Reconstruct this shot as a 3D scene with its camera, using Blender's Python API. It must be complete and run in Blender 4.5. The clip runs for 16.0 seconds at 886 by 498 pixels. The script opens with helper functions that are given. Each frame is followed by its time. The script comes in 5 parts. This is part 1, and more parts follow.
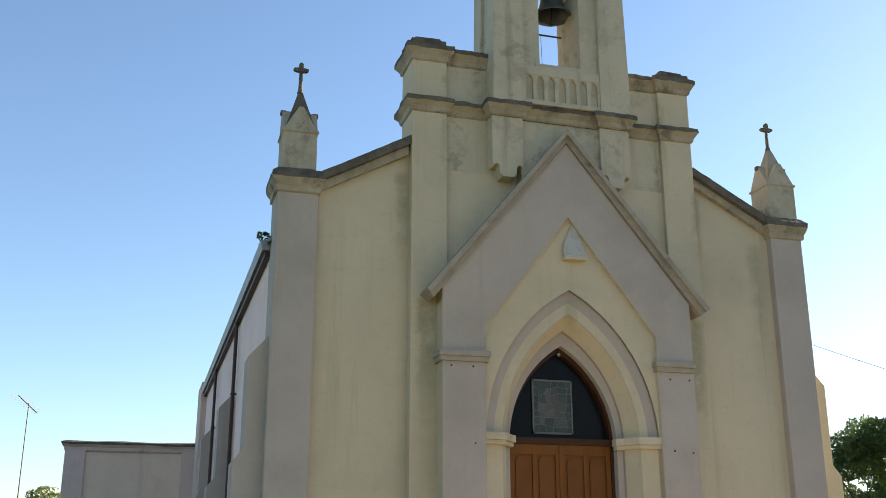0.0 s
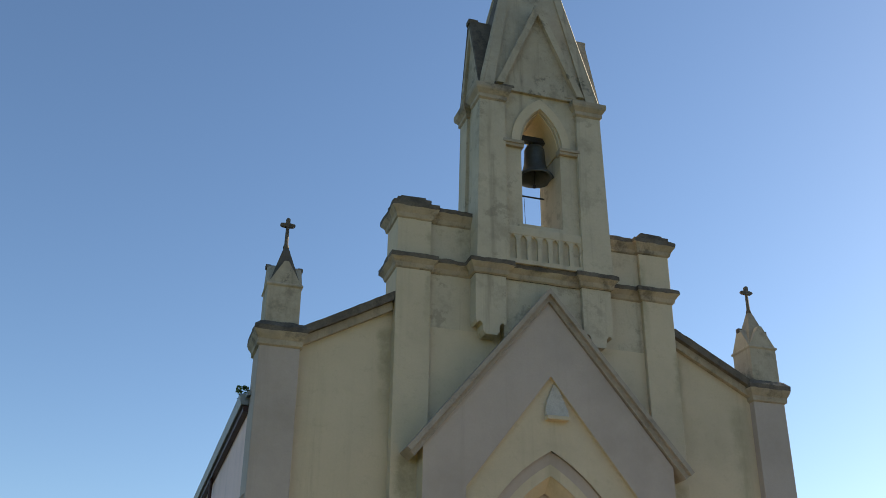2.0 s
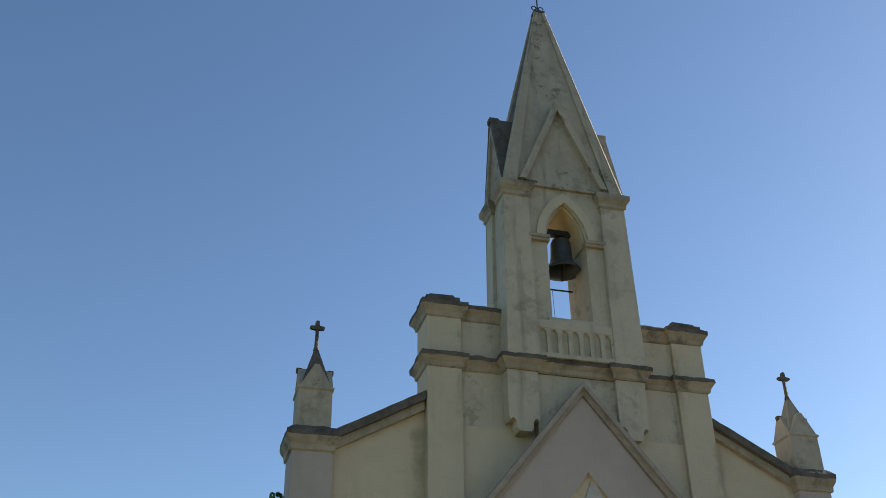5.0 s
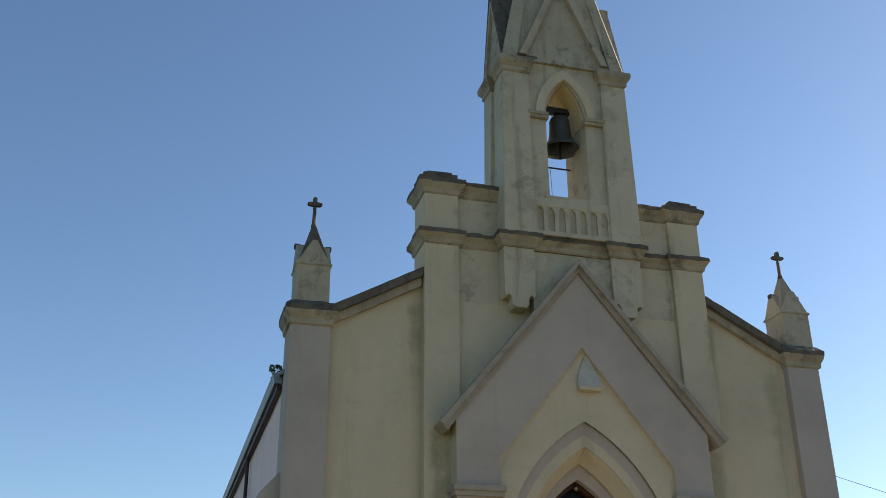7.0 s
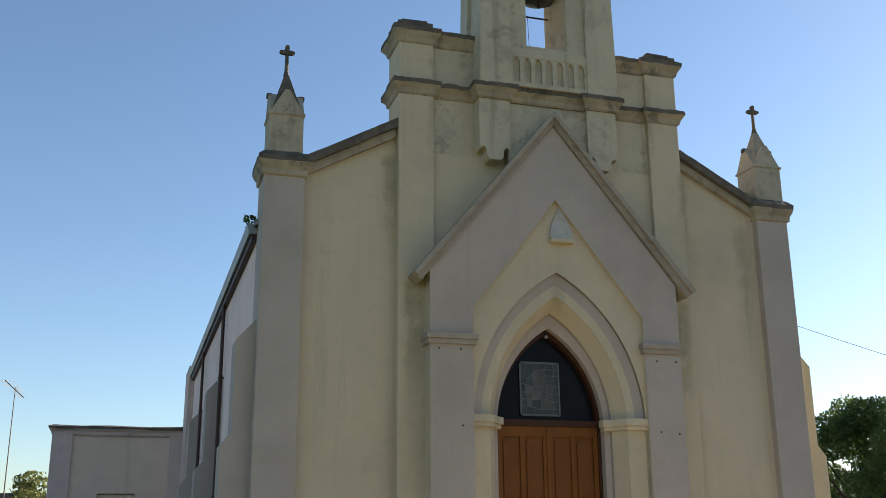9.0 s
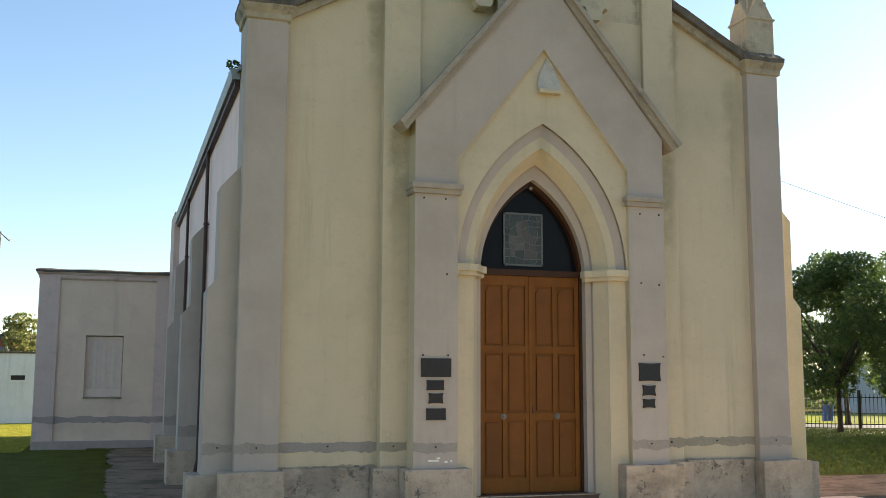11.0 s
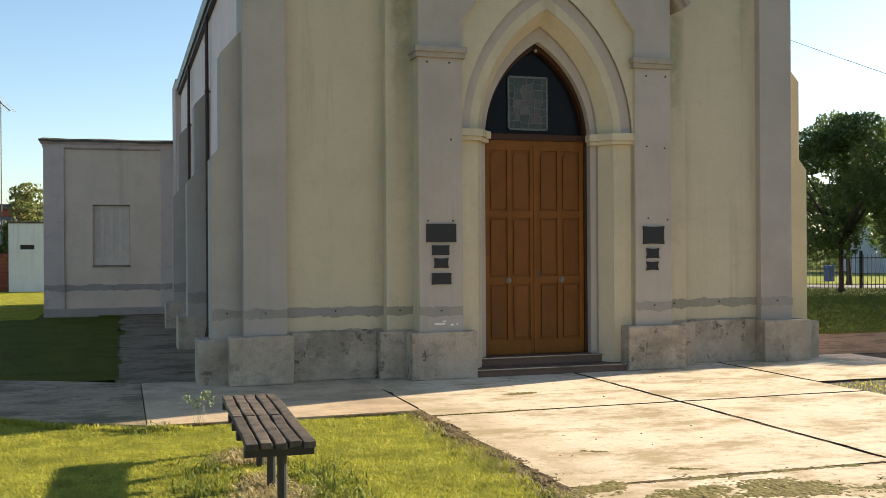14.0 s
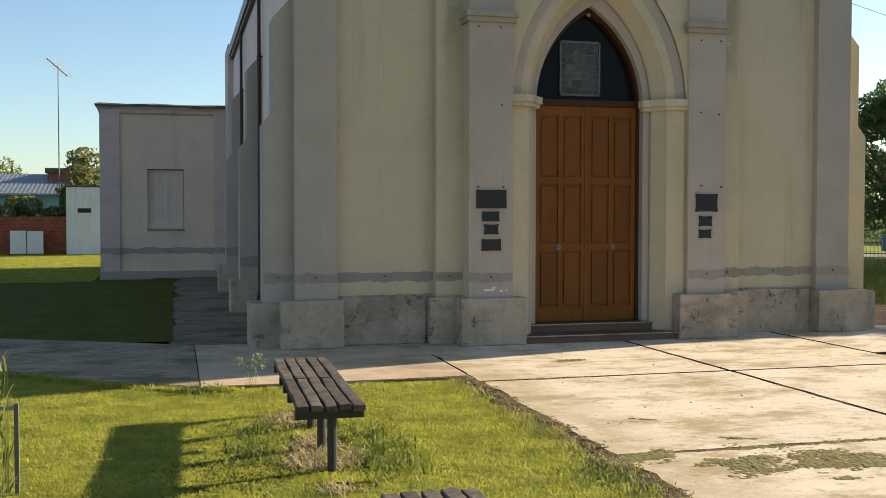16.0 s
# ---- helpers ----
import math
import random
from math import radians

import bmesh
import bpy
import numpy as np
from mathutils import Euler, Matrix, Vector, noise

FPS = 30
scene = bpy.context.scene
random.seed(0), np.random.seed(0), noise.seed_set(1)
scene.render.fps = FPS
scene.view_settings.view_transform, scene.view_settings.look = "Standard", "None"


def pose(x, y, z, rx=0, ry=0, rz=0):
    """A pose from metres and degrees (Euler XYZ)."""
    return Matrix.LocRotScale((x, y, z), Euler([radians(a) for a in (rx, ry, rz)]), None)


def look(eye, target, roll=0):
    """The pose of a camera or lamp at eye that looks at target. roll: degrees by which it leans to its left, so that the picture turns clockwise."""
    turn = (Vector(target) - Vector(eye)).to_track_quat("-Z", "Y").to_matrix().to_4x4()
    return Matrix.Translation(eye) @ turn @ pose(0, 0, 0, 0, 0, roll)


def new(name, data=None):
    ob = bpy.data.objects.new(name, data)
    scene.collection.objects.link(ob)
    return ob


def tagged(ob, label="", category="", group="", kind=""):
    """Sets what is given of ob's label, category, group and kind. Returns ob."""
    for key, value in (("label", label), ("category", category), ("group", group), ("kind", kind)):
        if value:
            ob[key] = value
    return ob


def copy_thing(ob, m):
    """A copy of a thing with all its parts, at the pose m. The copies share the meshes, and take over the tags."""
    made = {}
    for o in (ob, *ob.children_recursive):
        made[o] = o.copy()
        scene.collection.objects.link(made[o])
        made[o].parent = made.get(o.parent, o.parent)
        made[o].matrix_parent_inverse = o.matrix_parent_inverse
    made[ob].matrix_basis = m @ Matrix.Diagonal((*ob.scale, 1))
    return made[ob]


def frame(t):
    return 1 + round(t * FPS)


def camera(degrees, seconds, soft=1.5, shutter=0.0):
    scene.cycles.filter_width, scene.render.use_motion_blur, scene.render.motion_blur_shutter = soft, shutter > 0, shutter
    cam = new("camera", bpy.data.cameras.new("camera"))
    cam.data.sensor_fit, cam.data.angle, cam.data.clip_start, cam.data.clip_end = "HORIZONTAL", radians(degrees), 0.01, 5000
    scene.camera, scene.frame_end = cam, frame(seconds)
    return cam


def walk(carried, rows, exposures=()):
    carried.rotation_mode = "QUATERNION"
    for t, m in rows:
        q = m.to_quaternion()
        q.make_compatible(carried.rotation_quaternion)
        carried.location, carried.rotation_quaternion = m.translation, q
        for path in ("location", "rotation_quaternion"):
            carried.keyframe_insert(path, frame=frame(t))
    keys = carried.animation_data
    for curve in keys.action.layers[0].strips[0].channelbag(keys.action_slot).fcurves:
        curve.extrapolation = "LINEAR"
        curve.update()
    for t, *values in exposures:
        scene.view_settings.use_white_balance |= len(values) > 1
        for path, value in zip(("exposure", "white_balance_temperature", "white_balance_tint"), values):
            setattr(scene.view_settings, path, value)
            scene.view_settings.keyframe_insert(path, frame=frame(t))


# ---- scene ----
FOV = 47.2
EYE = (-5.53, -13.05, 1.70)
cam = camera(FOV, 16.0, soft=0.8)
# seconds, tilt, roll, turn
TURNS = [
    (0, 106.97, 0.03, -16.27),
    (0.5, 110.40, -0.20, -16.52),
    (1, 112.52, -0.29, -17.43),
    (1.5, 114.03, -0.46, -17.95),
    (2, 115.81, -0.60, -17.55),
    (2.5, 118.64, -0.80, -16.59),
    (3, 120.97, -0.32, -15.42),
    (3.2, 121.47, -0.31, -15.07),
    (4.25, 122.32, 0.15, -14.96),
    (5.3, 120.62, 0.71, -15.12),
    (5.5, 120.11, 0.72, -15.14),
    (6, 117.71, 0.33, -15.35),
    (6.5, 116.01, 0.20, -15.36),
    (7, 114.37, 0.28, -15.41),
    (7.5, 111.88, 0.45, -15.89),
    (8, 109.75, 0.57, -16.31),
    (8.2, 109.03, 0.57, -16.44),
    (10.3, 101.00, 0.02, -17.61),
    (10.5, 100.23, -0.02, -17.71),
    (11, 97.54, -0.24, -17.89),
    (11.5, 95.63, -0.17, -18.29),
    (12, 94.58, -0.43, -18.36),
    (12.5, 93.80, -0.09, -18.56),
    (13, 92.61, 0.08, -18.34),
    (13.5, 90.98, 0.13, -17.89),
    (14, 89.96, 0.36, -17.59),
    (14.5, 89.17, 0.17, -17.39),
    (15, 88.63, 0.07, -17.01),
    (15.5, 88.52, 0.17, -15.67),
    (16, 88.05, -0.05, -14.77),
]
EXPOSURES = [(0, 1.72, 6700, 10), (0.5, 1.45, 6500, 10), (1.5, 1.2, 6400, 10), (3, 1.1, 6200, 10), (6.5, 1.1, 6300, 10), (8, 1.18, 6400, 10), (10.5, 1.70, 6950, 10), (11.5, 1.97, 7200, 11), (12.5, 1.98, 7250, 11), (14, 1.53, 7000, 9), (16, 1.32, 6800, 8)]
walk(cam, [(t, pose(*EYE, a, b, c)) for t, a, b, c in TURNS], EXPOSURES)

# ---- world and sun ----
SUN_TO = Vector((1.24, 0.312, 0.43)).normalized()
world = bpy.data.worlds.new("sky")
scene.world = world
world.use_nodes = True
wn = world.node_tree
sky = wn.nodes.new("ShaderNodeTexSky")
sky.sky_type = "NISHITA"
sky.sun_disc = False
sky.sun_elevation = math.asin(SUN_TO.z)
sky.sun_rotation = math.atan2(SUN_TO.x, SUN_TO.y)
sky.air_density, sky.dust_density, sky.ozone_density = 0.95, 0.52, 2.7
wn.nodes["Background"].inputs["Strength"].default_value = 0.082
wn.links.new(sky.outputs["Color"], wn.nodes["Background"].inputs["Color"])
sun = new("sun", bpy.data.lights.new("sun", "SUN"))
sun.data.energy, sun.data.angle, sun.data.color = 5.0, radians(0.6), (1.0, 0.91, 0.76)
sun.matrix_world = look(SUN_TO * 60, (0, 0, 0))


# ---- materials ----
def mat(name, color, rough=0.85, metal=0.0, second=None, scale=3.0, fine=60.0, amount=0.5, bump=0.3,
        streak=0.0, streak_color=(0.12, 0.11, 0.09), island=0.0, stain=0.0, stain_color=(0.06, 0.055, 0.05), spec=0.3, depth=0.01, grain=0.35, run=0.0, chip=0.0, chip_scale=5.0, chip_color=(0.06, 0.052, 0.042), smudge=0.0, smudge_color=(0.33, 0.25, 0.145), runs=(), moist=(0.5, 0.66)):
    """A surface with broad and fine variation, run-down streaks, blotchy stains and relief."""
    m = bpy.data.materials.new(name)
    m.use_nodes = True
    nt = m.node_tree
    n, l = nt.nodes, nt.links
    bsdf = n["Principled BSDF"]
    geo = n.new("ShaderNodeNewGeometry")
    tc = geo.outputs["Position"]

    def noisy(sc, detail=4.0, rough_=0.6, vec=None):
        nn = n.new("ShaderNodeTexNoise")
        nn.inputs["Scale"].default_value, nn.inputs["Detail"].default_value = sc, detail
        nn.inputs["Roughness"].default_value = rough_
        l.new(vec or tc, nn.inputs["Vector"])
        return nn.outputs["Fac"]

    def ramp(src, a, b):
        r = n.new("ShaderNodeMapRange")
        r.interpolation_type = "SMOOTHSTEP"
        r.inputs["From Min"].default_value, r.inputs["From Max"].default_value = a, b
        l.new(src, r.inputs["Value"])
        return r.outputs["Result"]

    def mix(fac, a, b, factor=1.0, mode="MIX"):
        x = n.new("ShaderNodeMix")
        x.data_type, x.blend_type = "RGBA", mode
        if factor != 1.0:
            mm = n.new("ShaderNodeMath")
            mm.operation = "MULTIPLY"
            mm.inputs[1].default_value = factor
            l.new(fac, mm.inputs[0])
            fac = mm.outputs[0]
        l.new(fac, x.inputs["Factor"])
        for s_, v in ((x.inputs[6], a), (x.inputs[7], b)):
            if isinstance(v, tuple):
                s_.default_value = (*v, 1)
            else:
                l.new(v, s_)
        return x.outputs[2]

    if second is None:
        second = tuple(c * 0.72 for c in color)
    broad = noisy(scale, 5.0, 0.62)
    out = mix(ramp(broad, 0.35, 0.72), tuple(color), tuple(second), amount)
    fine_n = noisy(fine, 3.0, 0.7)
    out = mix(ramp(fine_n, 0.3, 0.75), out, tuple(c * 0.7 for c in second), grain)
    if streak > 0:
        mp = n.new("ShaderNodeMapping")
        mp.inputs["Scale"].default_value = (5.0, 5.0, 0.28)
        l.new(tc, mp.inputs["Vector"])
        out = mix(ramp(noisy(1.0, 5.0, 0.65, mp.outputs["Vector"]), 0.52, 0.78), out, streak_color, streak)
    if run > 0:
        mp2 = n.new("ShaderNodeMapping")
        mp2.inputs["Scale"].default_value = (1.7, 1.7, 0.11)
        mp2.inputs["Location"].default_value = (3.1, 0.4, 0.0)
        l.new(tc, mp2.inputs["Vector"])
        out = mix(ramp(noisy(1.0, 7.0, 0.7, mp2.outputs["Vector"]), 0.56, 0.74), out, streak_color, run)
        out = mix(ramp(noisy(0.45, 6.0, 0.65), 0.45, 0.70), out, tuple(c * 0.86 for c in second), 0.7)
    if stain > 0:
        out = mix(ramp(noisy(2.3, 8.0, 0.72), 0.50, 0.68), out, stain_color, stain)
    if chip > 0:
        spots = ramp(noisy(chip_scale, 9.0, 0.75), 0.55, 0.62)
        where = ramp(noisy(1.1, 3.0, 0.5), 0.42, 0.58)
        both = n.new("ShaderNodeMath")
        both.operation = "MULTIPLY"
        l.new(spots, both.inputs[0])
        l.new(where, both.inputs[1])
        out = mix(both.outputs[0], out, chip_color, chip)
    if smudge > 0:
        mp3 = n.new("ShaderNodeMapping")
        mp3.inputs["Scale"].default_value = (0.9, 1.5, 1.2)
        l.new(tc, mp3.inputs["Vector"])
        out = mix(ramp(noisy(1.0, 10.0, 0.74, mp3.outputs["Vector"]), *moist), out, smudge_color, smudge)
        out = mix(ramp(noisy(5.0, 9.0, 0.8, mp3.outputs["Vector"]), 0.53, 0.63), out, tuple(c * 0.75 for c in smudge_color), smudge * 0.8)
    if runs:
        sep = n.new("ShaderNodeSeparateXYZ")
        l.new(tc, sep.inputs[0])

        def op(kind, a, b=None):
            q = n.new("ShaderNodeMath")
            q.operation = kind
            for i_, v_ in enumerate((a, b)):
                if v_ is None:
                    continue
                if isinstance(v_, (int, float)):
                    q.inputs[i_].default_value = v_
                else:
                    l.new(v_, q.inputs[i_])
            return q.outputs[0]
        wob = noisy(3.0, 6.0, 0.7)
        for rx_, rw_, rz0, rz1, rs_ in runs:
            off = op("ABSOLUTE", op("SUBTRACT", op("ADD", sep.outputs["X"], op("MULTIPLY", op("SUBTRACT", wob, 0.5), 0.25)), rx_))
            m1 = op("SUBTRACT", 1.0, ramp(off, rw_ * 0.2, rw_))
            m2 = op("MULTIPLY", ramp(sep.outputs["Z"], rz0, rz0 + (rz1 - rz0) * 0.8), op("SUBTRACT", 1.0, ramp(sep.outputs["Z"], rz1 - 0.15, rz1)))
            out = mix(op("MULTIPLY", op("MULTIPLY", m1, m2), ramp(wob, 0.25, 0.6)), out, streak_color, rs_)
    if island > 0:
        oi = n.new("ShaderNodeObjectInfo")
        rr = n.new("ShaderNodeMath")
        rr.operation = "ADD"
        l.new(oi.outputs["Random"], rr.inputs[0])
        l.new(geo.outputs["Random Per Island"], rr.inputs[1])
        fr = n.new("ShaderNodeMath")
        fr.operation = "FRACT"
        l.new(rr.outputs[0], fr.inputs[0])
        out = mix(fr.outputs[0], out, tuple(c * 0.45 for c in second), island)
    l.new(out, bsdf.inputs["Base Color"])
    bsdf.inputs["Roughness"].default_value = rough
    bsdf.inputs["Metallic"].default_value = metal
    bsdf.inputs["Specular IOR Level"].default_value = spec
    if bump > 0:
        b = n.new("ShaderNodeBump")
        b.inputs["Strength"].default_value, b.inputs["Distance"].default_value = bump, depth
        add = n.new("ShaderNodeMath")
        add.operation = "ADD"
        l.new(broad, add.inputs[0])
        l.new(fine_n, add.inputs[1])
        l.new(add.outputs[0], b.inputs["Height"])
        l.new(b.outputs["Normal"], bsdf.inputs["Normal"])
    return m


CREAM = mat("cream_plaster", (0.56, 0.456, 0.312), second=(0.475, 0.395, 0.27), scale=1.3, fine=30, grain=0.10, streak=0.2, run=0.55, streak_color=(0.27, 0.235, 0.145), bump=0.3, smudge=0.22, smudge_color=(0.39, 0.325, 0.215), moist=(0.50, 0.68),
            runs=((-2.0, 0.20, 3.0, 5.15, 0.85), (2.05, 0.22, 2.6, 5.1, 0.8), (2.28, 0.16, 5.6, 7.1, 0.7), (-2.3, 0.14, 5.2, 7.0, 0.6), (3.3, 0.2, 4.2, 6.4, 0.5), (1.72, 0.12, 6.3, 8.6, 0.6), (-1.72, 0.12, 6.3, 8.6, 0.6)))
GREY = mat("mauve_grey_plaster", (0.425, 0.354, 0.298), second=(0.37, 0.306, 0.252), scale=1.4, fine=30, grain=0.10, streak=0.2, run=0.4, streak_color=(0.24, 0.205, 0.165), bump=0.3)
CAP = mat("grimy_grey_plaster", (0.36, 0.30, 0.235), second=(0.25, 0.21, 0.16), scale=4, fine=30, grain=0.2, streak=0.3, stain=0.45, bump=0.4)
PATH = mat("old_grey_concrete", (0.58, 0.425, 0.28), second=(0.43, 0.315, 0.205), scale=1.8, fine=25, grain=0.25, stain=0.2, stain_color=(0.20, 0.165, 0.125), moist=(0.47, 0.6), smudge=0.4, smudge_color=(0.20, 0.155, 0.10), amount=0.8, bump=0.3, depth=0.02, spec=0.05)
ROSE = mat("dusty_pink_plaster", (0.63, 0.475, 0.41), second=(0.54, 0.41, 0.35), scale=1.2, fine=30, grain=0.12, streak=0.35, run=0.6, streak_color=(0.30, 0.245, 0.21), stain=0.2, stain_color=(0.20, 0.165, 0.14), chip=0.15, chip_scale=3.0)
# warm tone for right buttresses, and for sun glow coloured into the arch lining
WARM = mat("warm_plaster", (0.64, 0.50, 0.30), second=(0.54, 0.42, 0.25), scale=2.0, fine=45, streak=0.2, streak_color=(0.40, 0.33, 0.2), bump=0.25)
BEIGE = mat("faded_beige_plaster", (0.75, 0.565, 0.43), second=(0.63, 0.47, 0.36), scale=1.1, fine=30, grain=0.1, streak=0.12, run=0.3, streak_color=(0.36, 0.285, 0.22), stain=0.12, stain_color=(0.30, 0.24, 0.19))
PINK = mat("pale_pink_plaster", (0.85, 0.63, 0.56), second=(0.75, 0.555, 0.49), scale=1.0, fine=30, grain=0.10, streak=0.2, run=0.3, streak_color=(0.36, 0.30, 0.26))
OLD = mat("weathered_plaster", (0.52, 0.44, 0.315), second=(0.43, 0.365, 0.26), scale=1.5, fine=30, grain=0.15, streak=0.7, run=0.6, streak_color=(0.17, 0.145, 0.10), stain=0.35, stain_color=(0.20, 0.17, 0.12), chip=0.35, chip_scale=2.2, chip_color=(0.11, 0.095, 0.07), amount=0.6, bump=0.4)
SPIRE = mat("lichen_stained_plaster", (0.45, 0.38, 0.275), second=(0.34, 0.285, 0.205), scale=1.6, fine=30, grain=0.2, streak=0.75, run=0.6, streak_color=(0.13, 0.11, 0.08), stain=0.55, stain_color=(0.15, 0.13, 0.09), chip=0.7, chip_scale=3.0, chip_color=(0.085, 0.075, 0.055), amount=0.7, bump=0.5)
# mossy cornice tops; on the spire's side faces it stands in for shade
CORN = mat("mossy_cornice_spire_shade", (0.16, 0.132, 0.098), second=(0.075, 0.062, 0.048), scale=3.5, fine=40, stain=0.8, stain_color=(0.035, 0.03, 0.027), amount=0.9, bump=0.6, depth=0.02)
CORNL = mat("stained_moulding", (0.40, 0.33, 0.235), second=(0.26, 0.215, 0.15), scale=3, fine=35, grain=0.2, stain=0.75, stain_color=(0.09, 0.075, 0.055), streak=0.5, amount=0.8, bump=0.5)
PLINTH = mat("bare_render_plinth", (0.475, 0.375, 0.28), second=(0.36, 0.275, 0.195), scale=2.0, fine=30, grain=0.2, stain=0.5, stain_color=(0.19, 0.16, 0.125), chip=0.75, chip_scale=5.0, streak=0.25, moist=(0.49, 0.64), smudge=0.45, smudge_color=(0.15, 0.125, 0.095), amount=0.85, bump=0.7, depth=0.025)
BAND = mat("bare_cement_band", (0.315, 0.275, 0.205), second=(0.235, 0.205, 0.155), scale=3, fine=40, bump=0.4)
BANDP = mat("peeling_mauve_render", (0.41, 0.325, 0.285), second=(0.31, 0.245, 0.215), scale=3, fine=40, stain=0.35, stain_color=(0.22, 0.175, 0.15), bump=0.4)
BANDL = mat("thin_cement_wash", (0.32, 0.275, 0.235), second=(0.26, 0.225, 0.19), scale=3, fine=40, stain=0.3, stain_color=(0.17, 0.15, 0.125), bump=0.3)
CONC = mat("concrete_paving", (0.71, 0.575, 0.425), second=(0.61, 0.485, 0.35), scale=0.9, fine=22, grain=0.2, stain=0.3, stain_color=(0.46, 0.36, 0.225), smudge=0.9, smudge_color=(0.36, 0.27, 0.15), moist=(0.46, 0.62), runs=((-2.35, 0.6, -1.0, 1.0, 0.9),), streak_color=(0.36, 0.27, 0.155), amount=0.7, bump=0.25, depth=0.015, spec=0.05)
MOSS = mat("dry_moss", (0.23, 0.185, 0.072), second=(0.14, 0.115, 0.045), scale=9, fine=60, grain=0.4, amount=1.0, bump=0.25, depth=0.015, spec=0.05)
CRUMB = mat("loose_soil", (0.20, 0.135, 0.07), second=(0.065, 0.045, 0.025), scale=6, fine=40, grain=0.5, amount=1.0, stain=0.8, stain_color=(0.05, 0.035, 0.02), bump=0.8, depth=0.02, spec=0.05)
JOINT = mat("earth_joint", (0.075, 0.050, 0.030), second=(0.03, 0.021, 0.013), scale=6, fine=40, bump=0.8, depth=0.02)
DIRT = mat("packed_earth", (0.275, 0.20, 0.138), second=(0.17, 0.125, 0.085), scale=1.4, fine=30, bump=0.35, depth=0.02, stain=0.7, stain_color=(0.065, 0.06, 0.03), smudge=0.6, smudge_color=(0.06, 0.055, 0.028), moist=(0.48, 0.6), spec=0.05)
SOIL = mat("lawn_ground", (0.130, 0.128, 0.018), second=(0.078, 0.080, 0.011), scale=1.6, fine=45, amount=0.9, bump=1.0, depth=0.05, spec=0.05)
BLADE = mat("grass_blades", (0.585, 0.54, 0.085), second=(0.24, 0.255, 0.038), scale=2.8, fine=5, grain=0.25, island=0.15, bump=0, amount=0.9, rough=0.6)
# darker copy of the grass blades, with the lawn's shade in its colour
LAWNDARK = mat("shaded_green_grass", (0.12, 0.19, 0.028), second=(0.075, 0.12, 0.017), scale=1.2, fine=6, island=0.2, bump=0, rough=0.6)
HERB = mat("broad_leaved_weeds", (0.20, 0.235, 0.045), second=(0.10, 0.13, 0.025), scale=4, fine=20, island=0.4, bump=0, rough=0.6)
STRAW = mat("dry_straw", (0.56, 0.44, 0.21), second=(0.38, 0.28, 0.13), scale=6, fine=30, island=0.4, bump=0)
WOOD = mat("varnished_door_wood", (0.215, 0.074, 0.0105), second=(0.12, 0.04, 0.0065), scale=2.2, fine=30, grain=0.2, streak=0.6, streak_color=(0.10, 0.033, 0.005), rough=0.5, bump=0.15, spec=0.18, island=0.22)
WOODP = mat("varnished_panel_wood", (0.205, 0.068, 0.010), second=(0.115, 0.036, 0.006), scale=2.6, fine=30, grain=0.25, streak=0.6, streak_color=(0.075, 0.025, 0.005), rough=0.45, bump=0.15, spec=0.2, island=0.35)
WOODDARK = mat("dark_door_wood", (0.06, 0.023, 0.009), second=(0.038, 0.015, 0.007), scale=4, fine=30, rough=0.5, bump=0.2, spec=0.2)
SLAT = mat("weathered_bench_wood", (0.19, 0.142, 0.106), second=(0.038, 0.028, 0.021), scale=7, fine=60, island=0.55, amount=0.9, bump=0.8, rough=0.8, chip=0.6, chip_scale=9)
IRON = mat("dark_painted_iron", (0.035, 0.036, 0.036), second=(0.06, 0.045, 0.035), scale=8, fine=50, rough=0.5, metal=0.3, bump=0.2)
STEEL = mat("dull_steel", (0.19, 0.175, 0.155), second=(0.13, 0.12, 0.105), scale=20, fine=60, rough=0.4, metal=0.5, bump=0.1)
STAKE = mat("rusty_grey_iron", (0.15, 0.14, 0.125), second=(0.10, 0.075, 0.055), scale=9, fine=50, rough=0.6, metal=0.2, bump=0.2)
BRONZE = mat("dark_bronze", (0.085, 0.088, 0.08), second=(0.045, 0.047, 0.043), scale=6, fine=40, rough=0.5, metal=0.35, bump=0.15)
PLAQUE = mat("dark_bronze_plaque", (0.026, 0.025, 0.026), second=(0.036, 0.032, 0.030), scale=12, fine=60, rough=0.55, metal=0.2, bump=0.3)
RUST = mat("brown_pipe_paint", (0.055, 0.022, 0.016), second=(0.035, 0.016, 0.012), scale=8, fine=40, rough=0.5)
ZINC = mat("galvanised_sheet", (0.30, 0.31, 0.31), second=(0.21, 0.22, 0.22), scale=3, fine=25, rough=0.5, metal=0.5, bump=0.15)
DARKGLASS = mat("dark_glass", (0.010, 0.010, 0.012), second=(0.006, 0.006, 0.007), scale=4, fine=20, rough=0.2, bump=0.05, spec=0.08)
LEAD = mat("stained_glass_lead", (0.14, 0.15, 0.14), second=(0.09, 0.10, 0.09), scale=30, fine=80, rough=0.5, bump=0)
PANEA = mat("muted_glass_piece", (0.055, 0.065, 0.058), second=(0.03, 0.035, 0.032), scale=14, fine=40, rough=0.3, island=0.6, bump=0.1)
PANEB = mat("pale_glass_piece", (0.13, 0.11, 0.10), second=(0.07, 0.06, 0.055), scale=14, fine=40, rough=0.3, island=0.6, bump=0.1)
STONE = mat("white_relief_plaster", (0.50, 0.46, 0.40), second=(0.33, 0.30, 0.26), scale=9, fine=50, bump=0.4)
WHITE = mat("old_white_paint", (0.80, 0.785, 0.70), second=(0.68, 0.66, 0.57), scale=2, fine=20, streak=0.3, streak_color=(0.35, 0.34, 0.28))
